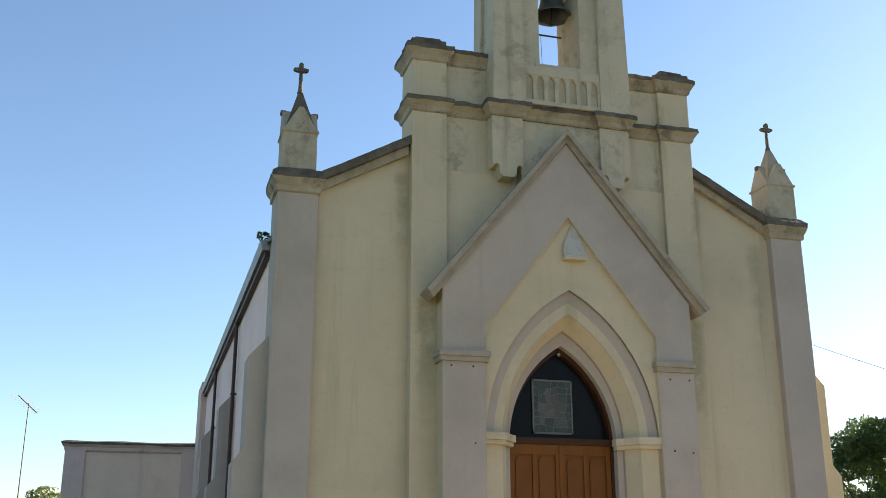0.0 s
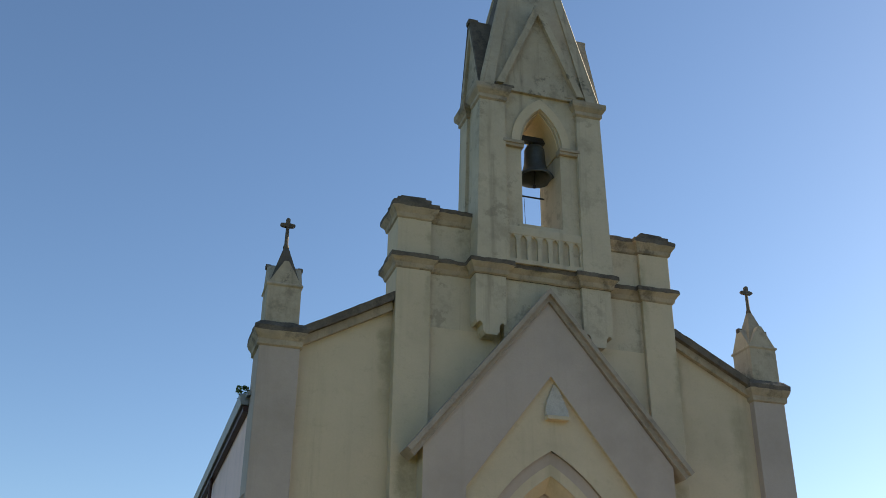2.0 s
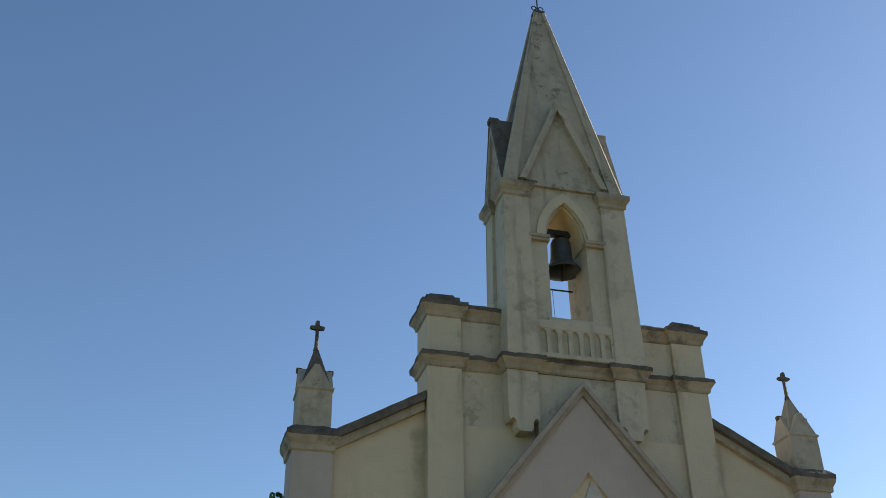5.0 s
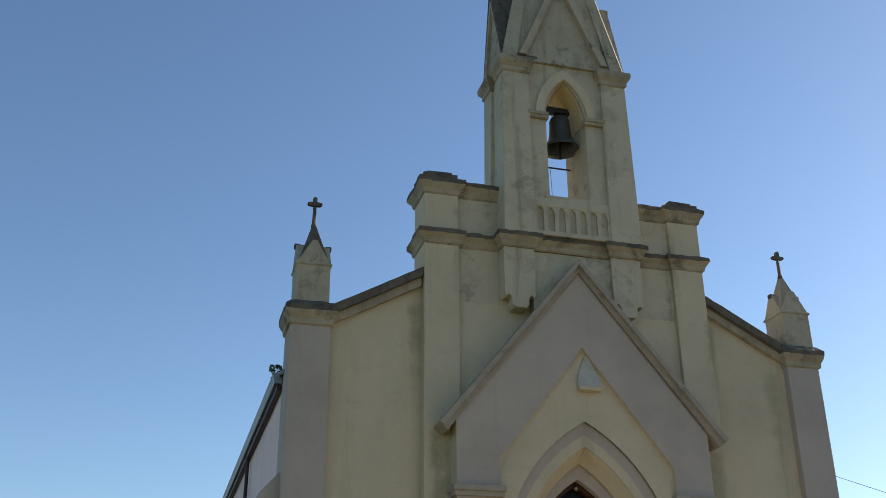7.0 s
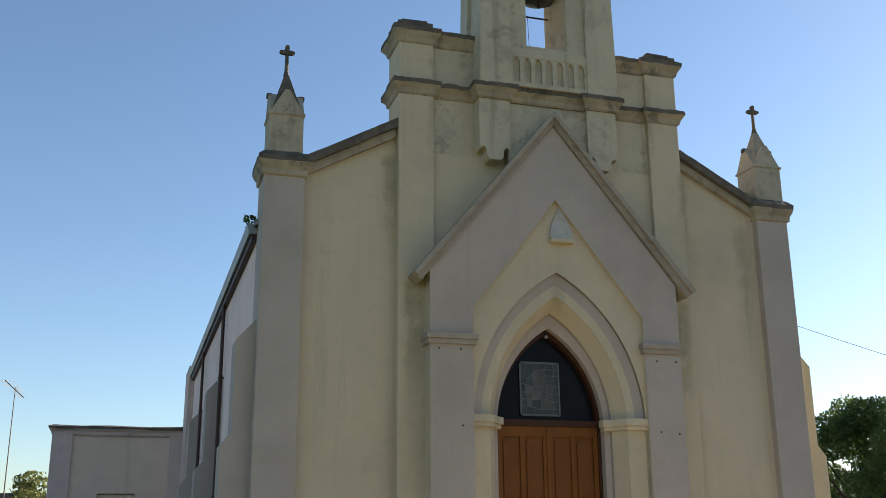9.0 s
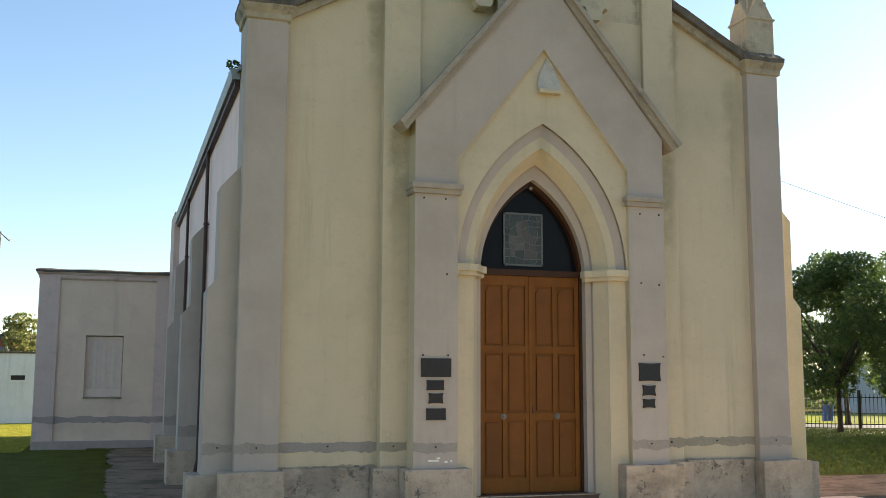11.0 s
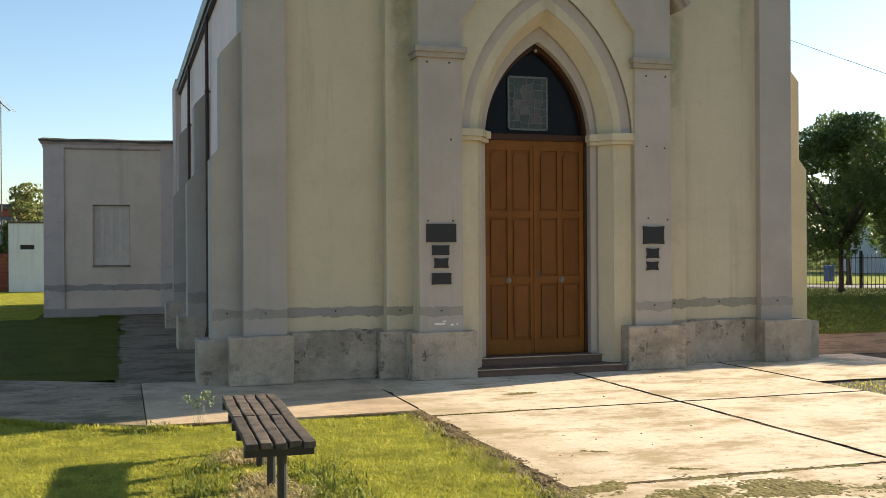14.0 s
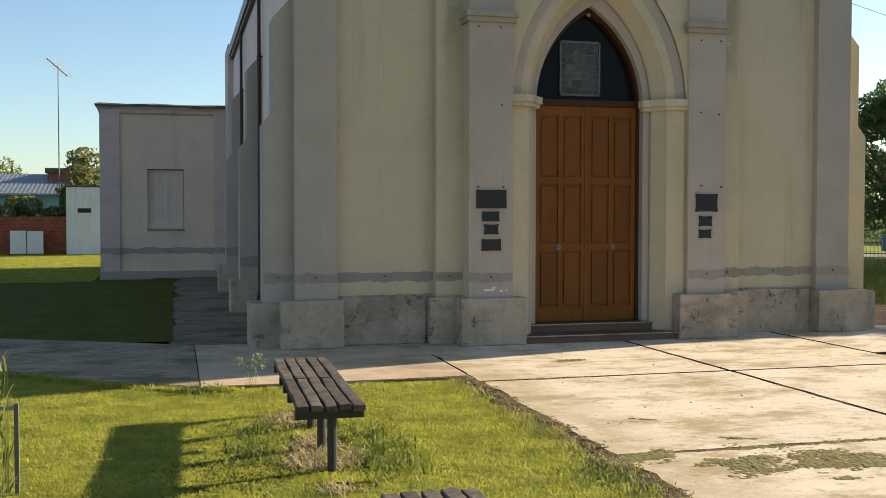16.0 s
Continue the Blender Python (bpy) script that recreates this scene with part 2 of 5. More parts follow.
SHUT = mat("grey_shutter_paint", (0.72, 0.56, 0.45), second=(0.62, 0.48, 0.385), scale=5, fine=30, rough=0.6, grain=0.15)
TILE = mat("red_step_tile", (0.17, 0.10, 0.07), second=(0.115, 0.07, 0.05), scale=5, fine=30, rough=0.55, stain=0.4, stain_color=(0.13, 0.10, 0.08), spec=0.2)
BRICK = mat("red_brick", (0.40, 0.115, 0.055), second=(0.28, 0.08, 0.045), scale=4, fine=30, island=0.45)
TEAL = mat("teal_wall_paint", (0.17, 0.34, 0.36), second=(0.13, 0.26, 0.28), scale=2, fine=20)
BARK = mat("bark", (0.06, 0.045, 0.032), second=(0.035, 0.027, 0.02), scale=8, fine=40, bump=0.9, depth=0.03)
LEAF = mat("dark_leaves", (0.115, 0.175, 0.045), second=(0.07, 0.115, 0.028), scale=0.8, fine=8, island=0.55, bump=0, rough=0.45, spec=0.4)
LEAFB = mat("light_leaves", (0.24, 0.25, 0.085), second=(0.15, 0.17, 0.05), scale=0.8, fine=8, island=0.5, bump=0, rough=0.55)
PALE = mat("silvery_weed", (0.30, 0.33, 0.19), second=(0.22, 0.26, 0.13), scale=5, fine=20, island=0.4, bump=0)
BLUE = mat("blue_bin", (0.03, 0.08, 0.28), rough=0.4, bump=0)
# path concrete with stains, darkened further to put shade into the colour
PATHSHADE = mat("stained_concrete_in_shade", (0.385, 0.285, 0.185), second=(0.265, 0.195, 0.125), scale=1.8, fine=25, grain=0.3, stain=0.5, stain_color=(0.10, 0.095, 0.06), moist=(0.47, 0.6), smudge=0.65, smudge_color=(0.085, 0.08, 0.045), amount=0.8, bump=0.4, depth=0.02, spec=0.05)
TURF = mat("matted_turf", (0.36, 0.365, 0.065), second=(0.19, 0.21, 0.038), scale=3.5, fine=70, grain=0.5, amount=0.9, bump=1.0, depth=0.03, spec=0.05)
ASPHALT = mat("pale_road", (0.22, 0.21, 0.19), second=(0.17, 0.16, 0.15), scale=1, fine=20)
FARWALL = mat("far_house_wall", (0.42, 0.47, 0.50), second=(0.36, 0.40, 0.43), scale=0.8, fine=10)
for leaf_material in (LEAF, LEAFB, BLADE, HERB):
    nt = leaf_material.node_tree
    bs = nt.nodes["Principled BSDF"]
    tr = nt.nodes.new("ShaderNodeBsdfTranslucent")
    mx = nt.nodes.new("ShaderNodeMixShader")
    mx.inputs[0].default_value = 0.50 if leaf_material is BLADE else 0.5
    src = bs.inputs["Base Color"].links[0].from_socket
    nt.links.new(src, tr.inputs["Color"])
    nt.links.new(bs.outputs[0], mx.inputs[1])
    nt.links.new(tr.outputs[0], mx.inputs[2])
    nt.links.new(mx.outputs[0], nt.nodes["Material Output"].inputs["Surface"])


# ---- builders ----
def mesh_of(name, bm, mats, smooth=False):
    bmesh.ops.recalc_face_normals(bm, faces=bm.faces)
    me = bpy.data.meshes.new(name)
    bm.to_mesh(me)
    bm.free()
    for m in (mats if isinstance(mats, (list, tuple)) else [mats]):
        me.materials.append(m)
    if smooth:
        for p in me.polygons:
            p.use_smooth = True
    return me


def part(name, bm, material, parent=None, label="", smooth=False):
    ob = new(name, mesh_of(name, bm, material, smooth))
    if parent is not None:
        ob.parent = parent
    if label:
        ob["label"] = label
    return ob


def thing(name, label, category, group="", kind="", at=(0, 0, 0)):
    ob = new(name)
    ob.location = at
    return tagged(ob, label, category, group, kind)


def box(bm, x0, x1, y0, y1, z0, z1, bevel=0.0, m=0):
    r = bmesh.ops.create_cube(bm, size=1.0)
    vs = r["verts"]
    for v in vs:
        v.co = Vector(((x0 + x1) / 2 + v.co.x * (x1 - x0), (y0 + y1) / 2 + v.co.y * (y1 - y0), (z0 + z1) / 2 + v.co.z * (z1 - z0)))
    fs = {f for v in vs for f in v.link_faces}
    for f in fs:
        f.material_index = m
    if bevel > 0:
        es = {e for v in vs for e in v.link_edges}
        r2 = bmesh.ops.bevel(bm, geom=list(es), offset=bevel, segments=2, affect="EDGES", profile=0.6)
        for f in r2["faces"]:
            f.material_index = m


def cyl(bm, p, q, r0, r1=None, n=10, m=0, cap=True):
    p, q = Vector(p), Vector(q)
    r1 = r0 if r1 is None else r1
    d = (q - p).normalized()
    a = d.orthogonal().normalized()
    b = d.cross(a)
    rings = []
    for c, r in ((p, r0), (q, r1)):
        rings.append([bm.verts.new(c + (a * math.cos(2 * math.pi * i / n) + b * math.sin(2 * math.pi * i / n)) * r) for i in range(n)])
    for i in range(n):
        f = bm.faces.new((rings[0][i], rings[0][(i + 1) % n], rings[1][(i + 1) % n], rings[1][i]))
        f.material_index = m
    if cap:
        bm.faces.new(rings[0][::-1]).material_index = m
        bm.faces.new(rings[1]).material_index = m


def prism(bm, pts, a0, a1, axis="y", m=0, side=None):
    """A polygon (2D, in the plane across the axis) made solid from a0 to a1. Returns nothing."""
    def at(u, v, w):
        return (u, w, v) if axis == "y" else (w, u, v) if axis == "x" else (u, v, w)
    lo = [bm.verts.new(at(u, v, a0)) for u, v in pts]
    hi = [bm.verts.new(at(u, v, a1)) for u, v in pts]
    from_tri = tessellate([[Vector((u, v, 0)) for u, v in pts]])
    for t in from_tri:
        for ring in (lo, hi):
            try:
                bm.faces.new([ring[i] for i in t]).material_index = m
            except ValueError:
                pass
    k = len(pts)
    for i in range(k):
        f = bm.faces.new((lo[i], lo[(i + 1) % k], hi[(i + 1) % k], hi[i]))
        f.material_index = m if side is None else side


def plate(bm, outer, hole, y0, y1, m=0, side=None):
    """A wall in the plane across y with one hole through it."""
    loops = [outer, hole]
    flat = [p for lp in loops for p in lp]
    lo = [bm.verts.new((u, y0, v)) for u, v in flat]
    hi = [bm.verts.new((u, y1, v)) for u, v in flat]
    for t in tessellate([[Vector((u, v, 0)) for u, v in lp] for lp in loops]):
        for ring in (lo, hi):
            try:
                bm.faces.new([ring[i] for i in t]).material_index = m
            except ValueError:
                pass
    base = 0
    for lp in loops:
        k = len(lp)
        for i in range(k):
            a, b = base + i, base + (i + 1) % k
            f = bm.faces.new((lo[a], lo[b], hi[b], hi[a]))
            f.material_index = m if side is None else side
        base += k


def tessellate(loops):
    from mathutils.geometry import tessellate_polygon
    return tessellate_polygon(loops)


def pointed(w, z0, h, n=14):
    """A pointed arch from (-w, z0) over (0, z0 + h) to (w, z0)."""
    r = (w * w + h * h) / (2 * w)
    top = math.asin(min(1.0, h / r))
    right = [((w - r) + r * math.cos(top * i / n), z0 + r * math.sin(top * i / n)) for i in range(n + 1)]
    return [(-x, z) for x, z in right] + [(x, z) for x, z in right[-2::-1]]


def mould(bm, loop, profile, m=0, closed=True, top=2):
    """A cornice: an outline in plan (x, y), swept with (out, z) steps."""
    k = len(loop)
    rings = []
    for out, z in profile:
        ring = []
        for i in range(k):
            p = Vector(loop[i])
            if closed or 0 < i < k - 1:
                a, b = (p - Vector(loop[i - 1])).normalized(), (Vector(loop[(i + 1) % k]) - p).normalized()
                na, nb = Vector((a.y, -a.x)), Vector((b.y, -b.x))
                nn = na + nb
                nn = nn / max(0.3, nn.dot(na)) if nn.length > 1e-6 else na
            else:
                d = (Vector(loop[1]) - p) if i == 0 else (p - Vector(loop[k - 2]))
                d.normalize()
                nn = Vector((d.y, -d.x))
            ring.append(bm.verts.new((p.x + nn.x * out, p.y + nn.y * out, z)))
        rings.append(ring)
    last = k if closed else k - 1
    for r, (a, b) in enumerate(zip(rings, rings[1:])):
        for i in range(last):
            j = (i + 1) % k
            bm.faces.new((a[i], a[j], b[j], b[i])).material_index = m if r >= len(rings) - 1 - top else m + 1
    if closed:
        for ring in (rings[0], rings[-1]):
            for t in tessellate([[Vector((v.co.x, v.co.y, 0)) for v in ring]]):
                try:
                    bm.faces.new([ring[i] for i in t]).material_index = m
                except ValueError:
                    pass


def rough_up(bm, amount, seed=0.0):
    for v in bm.verts:
        v.co += noise.noise_vector(v.co * 3.1 + Vector((seed, seed * 2, 0))) * amount


def weather(bm, amount, seed=0.0):
    """Splits the long edges and wears them unevenly, more at the top."""
    bmesh.ops.subdivide_edges(bm, edges=[e for e in bm.edges if e.calc_length() > 0.22], cuts=9)
    top = max(v.co.z for v in bm.verts)
    for v in bm.verts:
        k = 1.0 if v.co.z > top - 0.16 else 0.4
        v.co += noise.noise_vector(v.co * 7.3 + Vector((seed, seed * 2, 0))) * amount * k + noise.noise_vector(v.co * 19.0) * amount * 0.5 * k


def B():
    return bmesh.new()

# ---- ground ----
bm = B()
# one sheet to the horizon, finer near the church
gx = [-900, -300, -120, -60, -30, -20, -14, -11, -9, -8, -7, -6, -5, -4, -3, -2, 0, 3, 6, 9, 12, 16, 22, 30, 45, 80, 200, 500, 900]
gy = [-300, -100, -40, -20, -14, -12, -10, -9, -8, -7, -6, -5, -4, -3, -2, 0, 3, 6, 9, 12, 15, 20, 26, 34, 45, 70, 120, 300, 900]
grid = [[bm.verts.new((x, y, -0.035 + 0.02 * noise.noise(Vector((x, y, 0)) * 0.4))) for y in gy] for x in gx]
for i in range(len(gx) - 1):
    for j in range(len(gy) - 1):
        bm.faces.new((grid[i][j], grid[i + 1][j], grid[i + 1][j + 1], grid[i][j + 1]))
ground = part("ground", bm, SOIL, None)
tagged(ground, "mown grass lawn round the church", "lawn", kind="structure")

bm = B()
ragged_edge = [(-5.68 + 0.012 * (y - 0.75) + 0.30 * noise.noise(Vector((1.7, y * 0.9, 2))) + 0.22 * noise.noise(Vector((4.1, y * 3.1, 6))) + 0.12 * noise.noise(Vector((2.2, y * 9.0, 1))), y) for y in [0.75 + 0.12 * k for k in range(121)]]
prism(bm, ragged_edge + [(-5.5, 15.3), (-4.0, 15.3), (-4.0, -0.05), (-5.3, 0.3)], -0.06, -0.008, "z")
tagged(part("path", bm, DIRT), "bare earth strip along the nave wall", "earth strip", kind="structure")
bm = B()
prism(bm, [(4.9, 0.35), (6.6, 0.25), (30, 1.5), (30, 3.0), (7.4, 3.4), (4.4, 5.5), (4.2, 0.35)], -0.06, -0.008, "z")
tagged(part("path", bm, DIRT), "bare earth track beside the lawn", "earth strip", kind="structure")

# forecourt: slabs of concrete with earth joints
court = thing("pavement", "cracked concrete forecourt slabs with earthy joints", "pavement", kind="structure")
bm = B()
prism(bm, [(-2.6, 0.3), (14, 0.3), (14, -18), (-2.6, -18)], -0.10, -0.028, "z")
part("joint_bed", bm, JOINT, court)


def slab(x0, x1, y0, y1, edge=0.02, ragged=False):
    g = 0.030
    b = B()
    pts = []
    n = 26
    for (ax, ay), (bx, by) in (((x0 + g, y0 + g), (x1 - g, y0 + g)), ((x1 - g, y0 + g), (x1 - g, y1 - g)), ((x1 - g, y1 - g), (x0 + g, y1 - g)), ((x0 + g, y1 - g), (x0 + g, y0 + g))):
        for i in range(n):
            t = i / n
            x, y = ax + (bx - ax) * t, ay + (by - ay) * t
            w = 0.016 * noise.noise(Vector((x * 3, y * 3, 1))) + 0.008 * noise.noise(Vector((x * 11, y * 11, 4)))
            if ragged and ax == bx and ax < -2:
                w += 0.045 * noise.noise(Vector((x * 1.3, y * 1.9, 5))) + 0.03 * noise.noise(Vector((x, y * 7, 2)))
            pts.append((x + w, y + (0.016 * noise.noise(Vector((x * 5, y * 5, 3))) if ax != bx else 0)))
    prism(b, pts, -0.08, 0.0, "z", 0, 1)
    for v in b.verts:
        v.co.z += 0.004 * noise.noise(v.co * 1.3)
    return part("slab", b, [CONC, JOINT], court)


YS = [-17.5, -13.0, -9.75, -6.5, -3.2, 0.3]
XS = [-2.55, 0.31, 2.80, 5.45, 8.1, 10.8]
for i in range(len(XS) - 1):
    for j in range(len(YS) - 1):
        if XS[i] > 2.7 and -3.3 < YS[j] < 0 and XS[i] < 5.4:
            slab(XS[i], XS[i + 1], -2.35, 0.3)
            continue
        if XS[i] > 2.7 and YS[j] <= -3.2:
            continue
        slab(XS[i], XS[i + 1], YS[j], YS[j + 1], ragged=i == 0)
side_path = thing("pavement", "grey concrete path leading off beside the lawn", "path", kind="structure")
b = B()
prism(b, [(-2.532, 0.3), (-5.3, 0.45), (-5.3, -2.80), (-4.0, -2.83), (-2.55, -2.80)], -0.06, -0.001, "z")
part("slab", b, PATH, side_path)
# left slab: its shade is painted in through a darker concrete
b = B()
prism(b, [(-5.312, 0.45), (-5.9, 0.85), (-7.8, 1.85), (-12, 3.6), (-18, 5.5), (-18, 2.4), (-12, 0.7), (-8.6, -0.4), (-7.4, -1.13), (-6.2, -2.25), (-5.312, -2.78)], -0.06, -0.003, "z")
part("slab", b, PATHSHADE, side_path, "stained slab with shade put into its darker colour")

# ---- church ----
church = thing("church", "cream and grey plastered church with bell turret and pointed doorway", "church")

# nave behind the front
for s in (-1, 1):
    bm = B()
    box(bm, min(s * 3.7, s * 4.06), max(s * 3.7, s * 4.06), 0.3, 15.2, -0.1, 5.76)
    part("nave_wall", bm, PINK, church, "pale pinkish plaster side wall")
    bm = B()
    prism(bm, [(s * 4.12, 5.90), (s * 4.12, 5.84), (0, 7.65), (0, 7.72)], 0.3, 15.2, "y")
    part("roof", bm, ZINC, church, "grey sheet metal roof")
for s in (-1, 1):
    bm = B()
    box(bm, min(s * 4.062, s * 4.14), max(s * 4.062, s * 4.14), 0.45, 14.9, 5.665, 5.745)
    part("soffit", bm, RUST, church, "dark brown eaves board")
    bm = B()
    prism(bm, [(s * 4.08, 5.75), (s * 4.18, 5.75), (s * 4.21, 5.88), (s * 4.19, 5.90), (s * 4.07, 5.89)], 0.42, 13.6, "y")
    part("gutter", bm, ZINC, church, "weathered grey metal gutter")
bm = B()
box(bm, -4.2, 4.2, 13.6, 15.2, -0.1, 6.05)
part("end_wall", bm, ROSE, church)
for y in (4.72, 9.6):
    bm = B()
    cyl(bm, (-4.12, y, 5.76), (-4.12, y, 0.40), 0.032)
    cyl(bm, (-4.12, y, 0.40), (-4.2, y - 0.05, 0.0), 0.032)
    for z in (4.4, 2.4):
        box(bm, -4.162, -4.06, y - 0.042, y + 0.042, z, z + 0.02)
    part("downpipe", bm, RUST, church, "dark brown downpipe")


def buttress(s, y0, y1, m):
    bm = B()
    prism(bm, [(s * 3.95, 0.55), (s * 4.45, 0.55), (s * 4.45, 2.86), (s * 4.32, 3.02), (s * 4.32, 4.20), (s * 4.03, 4.53), (s * 3.95, 4.53)], y0, y1, "y")
    part("buttress", bm, m, church)
    bm = B()
    box(bm, min(s * 4.0, s * 4.62), max(s * 4.0, s * 4.62), y0 - 0.06, y1 + 0.06, -0.1, 0.56, 0.02)
    rough_up(bm, 0.008, y0)
    part("buttress_plinth", bm, PLINTH, church)
    if s < 0 and y0 > 1:
        bm = B()
        xs_ = [-4.448 + 0.39 * i / 12 for i in range(13)]
        prism(bm, [(x, 0.78 + 0.03 * noise.noise(Vector((x * 9, y0, 2)))) for x in xs_] + [(x, 0.97 + 0.05 * noise.noise(Vector((x * 7, y0, 6)))) for x in xs_[::-1]], y0 - 0.005, y0 + 0.01, "y")
        part("cement_band", bm, BANDL, church, "rough cement patch band")


# left buttresses in grey plaster, right ones in the warmer tone
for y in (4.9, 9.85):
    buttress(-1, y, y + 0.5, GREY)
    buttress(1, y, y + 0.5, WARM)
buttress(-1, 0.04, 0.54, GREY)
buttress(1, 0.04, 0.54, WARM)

# front wall with its raking top; the doorway goes through it
bm = B()
door_hole = [(-0.80, 0.2)] + pointed(0.80, 3.22, 1.36) + [(0.80, 0.2)]
plate(bm, [(-3.6, 0.0), (-3.6, 6.50), (-2.2, 7.24), (2.2, 7.24), (3.6, 6.50), (3.6, 0.0)], door_hole, 0.0, 0.42)
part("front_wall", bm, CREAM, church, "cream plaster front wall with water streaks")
for s in (-1, 1):
    # raking coping
    bm = B()
    lo, hi = Vector((s * 3.50, 6.50)), Vector((s * 2.24, 7.19))
    up = Vector((0, 0.26))
    prism(bm, [tuple(lo), tuple(hi), tuple(hi + up * 0.55), tuple(lo + up * 0.55)], -0.08, 0.46, "y", 1)
    prism(bm, [tuple(lo + up * 0.5), tuple(hi + up * 0.5), tuple(hi + up), tuple(lo + up)], -0.16, 0.54, "y")
    weather(bm, 0.012, 2)
    part("coping", bm, [CORN, CORNL], church, "stained raking coping")
    # corner pilaster, cap and pinnacle
    bm = B()
    box(bm, min(s * 3.52, s * 4.07), max(s * 3.52, s * 4.07), -0.12, 0.5, 0.5, 6.52, 0.012)
    part("corner_pilaster", bm, GREY, church)
    bm = B()
    x0, x1 = sorted((s * 3.52, s * 4.07))
    loop = [(x0, -0.12), (x1, -0.12), (x1, 0.48), (x0, 0.48)]
    mould(bm, loop, [(0.0, 6.43), (0.03, 6.45), (0.035, 6.52), (0.07, 6.58), (0.09, 6.63), (0.09, 6.70), (0.02, 6.78)])
    weather(bm, 0.014, 4)
    part("pilaster_cap", bm, [CORN, CORNL], church, "mossy grey pilaster cap")
    pin = part("pinnacle", B(), SPIRE, church, "weathered plaster pinnacle with small gables")
    bm = B()
    cx, cy, hw = s * 3.797, 0.11, 0.235
    box(bm, cx - hw, cx + hw, cy - hw, cy + hw, 6.77, 7.33, 0.01)
    mould(bm, [(cx - hw, cy - hw), (cx + hw, cy - hw), (cx + hw, cy + hw), (cx - hw, cy + hw)], [(0.0, 7.31), (0.02, 7.33), (0.02, 7.35), (0.0, 7.37)])
    # gablets on the four sides, with the spirelet rising through them
    for dx, dy in ((1, 0), (-1, 0), (0, 1), (0, -1)):
        if dx:
            prism(bm, [(cy - hw + 0.01, 7.36), (cy + hw - 0.01, 7.36), (cy + 0.03, 7.70), (cy - 0.03, 7.70)], cx + dx * 0.05, cx + dx * (hw + 0.005), "x")
        else:
            prism(bm, [(cx - hw + 0.01, 7.36), (cx + hw - 0.01, 7.36), (cx + 0.03, 7.70), (cx - 0.03, 7.70)], cy + dy * 0.05, cy + dy * (hw + 0.005), "y")
    rough_up(bm, 0.006, 1)
    bmesh.ops.recalc_face_normals(bm, faces=bm.faces)
    bm.to_mesh(pin.data)
    bm.free()
    bm = B()
    base = [bm.verts.new((cx + a * 0.222, cy + b_ * 0.222, 7.35)) for a, b_ in ((-1, -1), (1, -1), (1, 1), (-1, 1))]
    top = [bm.verts.new((cx + a * 0.026, cy + b_ * 0.026, 8.03)) for a, b_ in ((-1, -1), (1, -1), (1, 1), (-1, 1))]
    for i in range(4):
        bm.faces.new((base[i], base[(i + 1) % 4], top[(i + 1) % 4], top[i]))
    bm.faces.new(top)
    part("spirelet", bm, CORN if s < 0 else CORNL, pin, "lichen stained spirelet")
    for dx, dy in ((1, 0), (-1, 0), (0, 1)):
        bm = B()
        ux, uy = cx + dx * (hw - 0.01), cy + dy * (hw - 0.01)
        box(bm, ux - 0.04, ux + 0.04, uy - 0.04, uy + 0.04, 7.64, 7.71, 0.015)
        part("gablet_tip", bm, CORN, pin)
    bm = B()
    cyl(bm, (cx, cy, 8.01), (cx, cy, 8.06), 0.045, 0.035)
    cyl(bm, (cx, cy, 8.05), (cx, cy, 8.36), 0.030, 0.024, 8)
    prism(bm, [(cx - 0.026, 8.34), (cx + 0.026, 8.34), (cx + 0.08, 8.345), (cx + 0.105, 8.36), (cx + 0.11, 8.375), (cx + 0.10, 8.395), (cx + 0.03, 8.405), (cx + 0.03, 8.465), (cx + 0.015, 8.485), (cx - 0.015, 8.485), (cx - 0.03, 8.465), (cx - 0.03, 8.405), (cx - 0.10, 8.395), (cx - 0.11, 8.375), (cx - 0.105, 8.36), (cx - 0.08, 8.345)], cy - 0.025, cy + 0.025, "y")
    part("cross", bm, CORN, pin, "small dark stone cross")

# plinths along the front
PL = [(-4.26, -3.46, -0.30, 0.61), (-3.46, -2.33, -0.08, 0.625), (-2.33, -1.98, -0.25, 0.615), (-1.99, -1.10, -0.56, 0.615)]
for x0, x1, y, z in PL:
    for s in (1, -1):
        a, b_ = sorted((s * x0, s * x1))
        bm = B()
        box(bm, a, b_, y, 0.3, 0.0, z, 0.018)
        bmesh.ops.subdivide_edges(bm, edges=[e for e in bm.edges if e.calc_length() > 0.3], cuts=3, use_grid_fill=True)
        rough_up(bm, 0.009, x0 * s)
        part("plinth_block", bm, PLINTH, church, "chipped bare cement plinth")

# inner pilasters rising into the parapet
for s in (-1, 1):
    bm = B()
    a, b_ = sorted((s * 1.71, s * 2.225))
    box(bm, a, b_, -0.17, 0.44, 0.5, 8.70, 0.01)
    part("inner_pilaster", bm, CREAM, church)
# parapet body
bm = B()
box(bm, -1.8, 1.8, -0.10, 0.43, 7.0, 8.70)
box(bm, -0.62, 0.62, -0.27, 0.0, 6.6, 7.86)
part("parapet", bm, OLD, church, "weathered stepped parapet")
bm = B()
box(bm, -1.8, -1.26, -0.10, 0.0, 0.5, 7.0)
part("centre_bay", bm, CREAM, church)
bm = B()
box(bm, 1.26, 1.8, -0.10, 0.0, 0.5, 7.0)
part("centre_bay", bm, CREAM, church)
bm = B()
prism(bm, [(-1.26, 5.6), (1.26, 5.6), (1.26, 7.0), (-1.26, 7.0)], -0.10, 0.0, "y")
part("centre_bay", bm, CREAM, church)
CB = (0.60, 1.09)
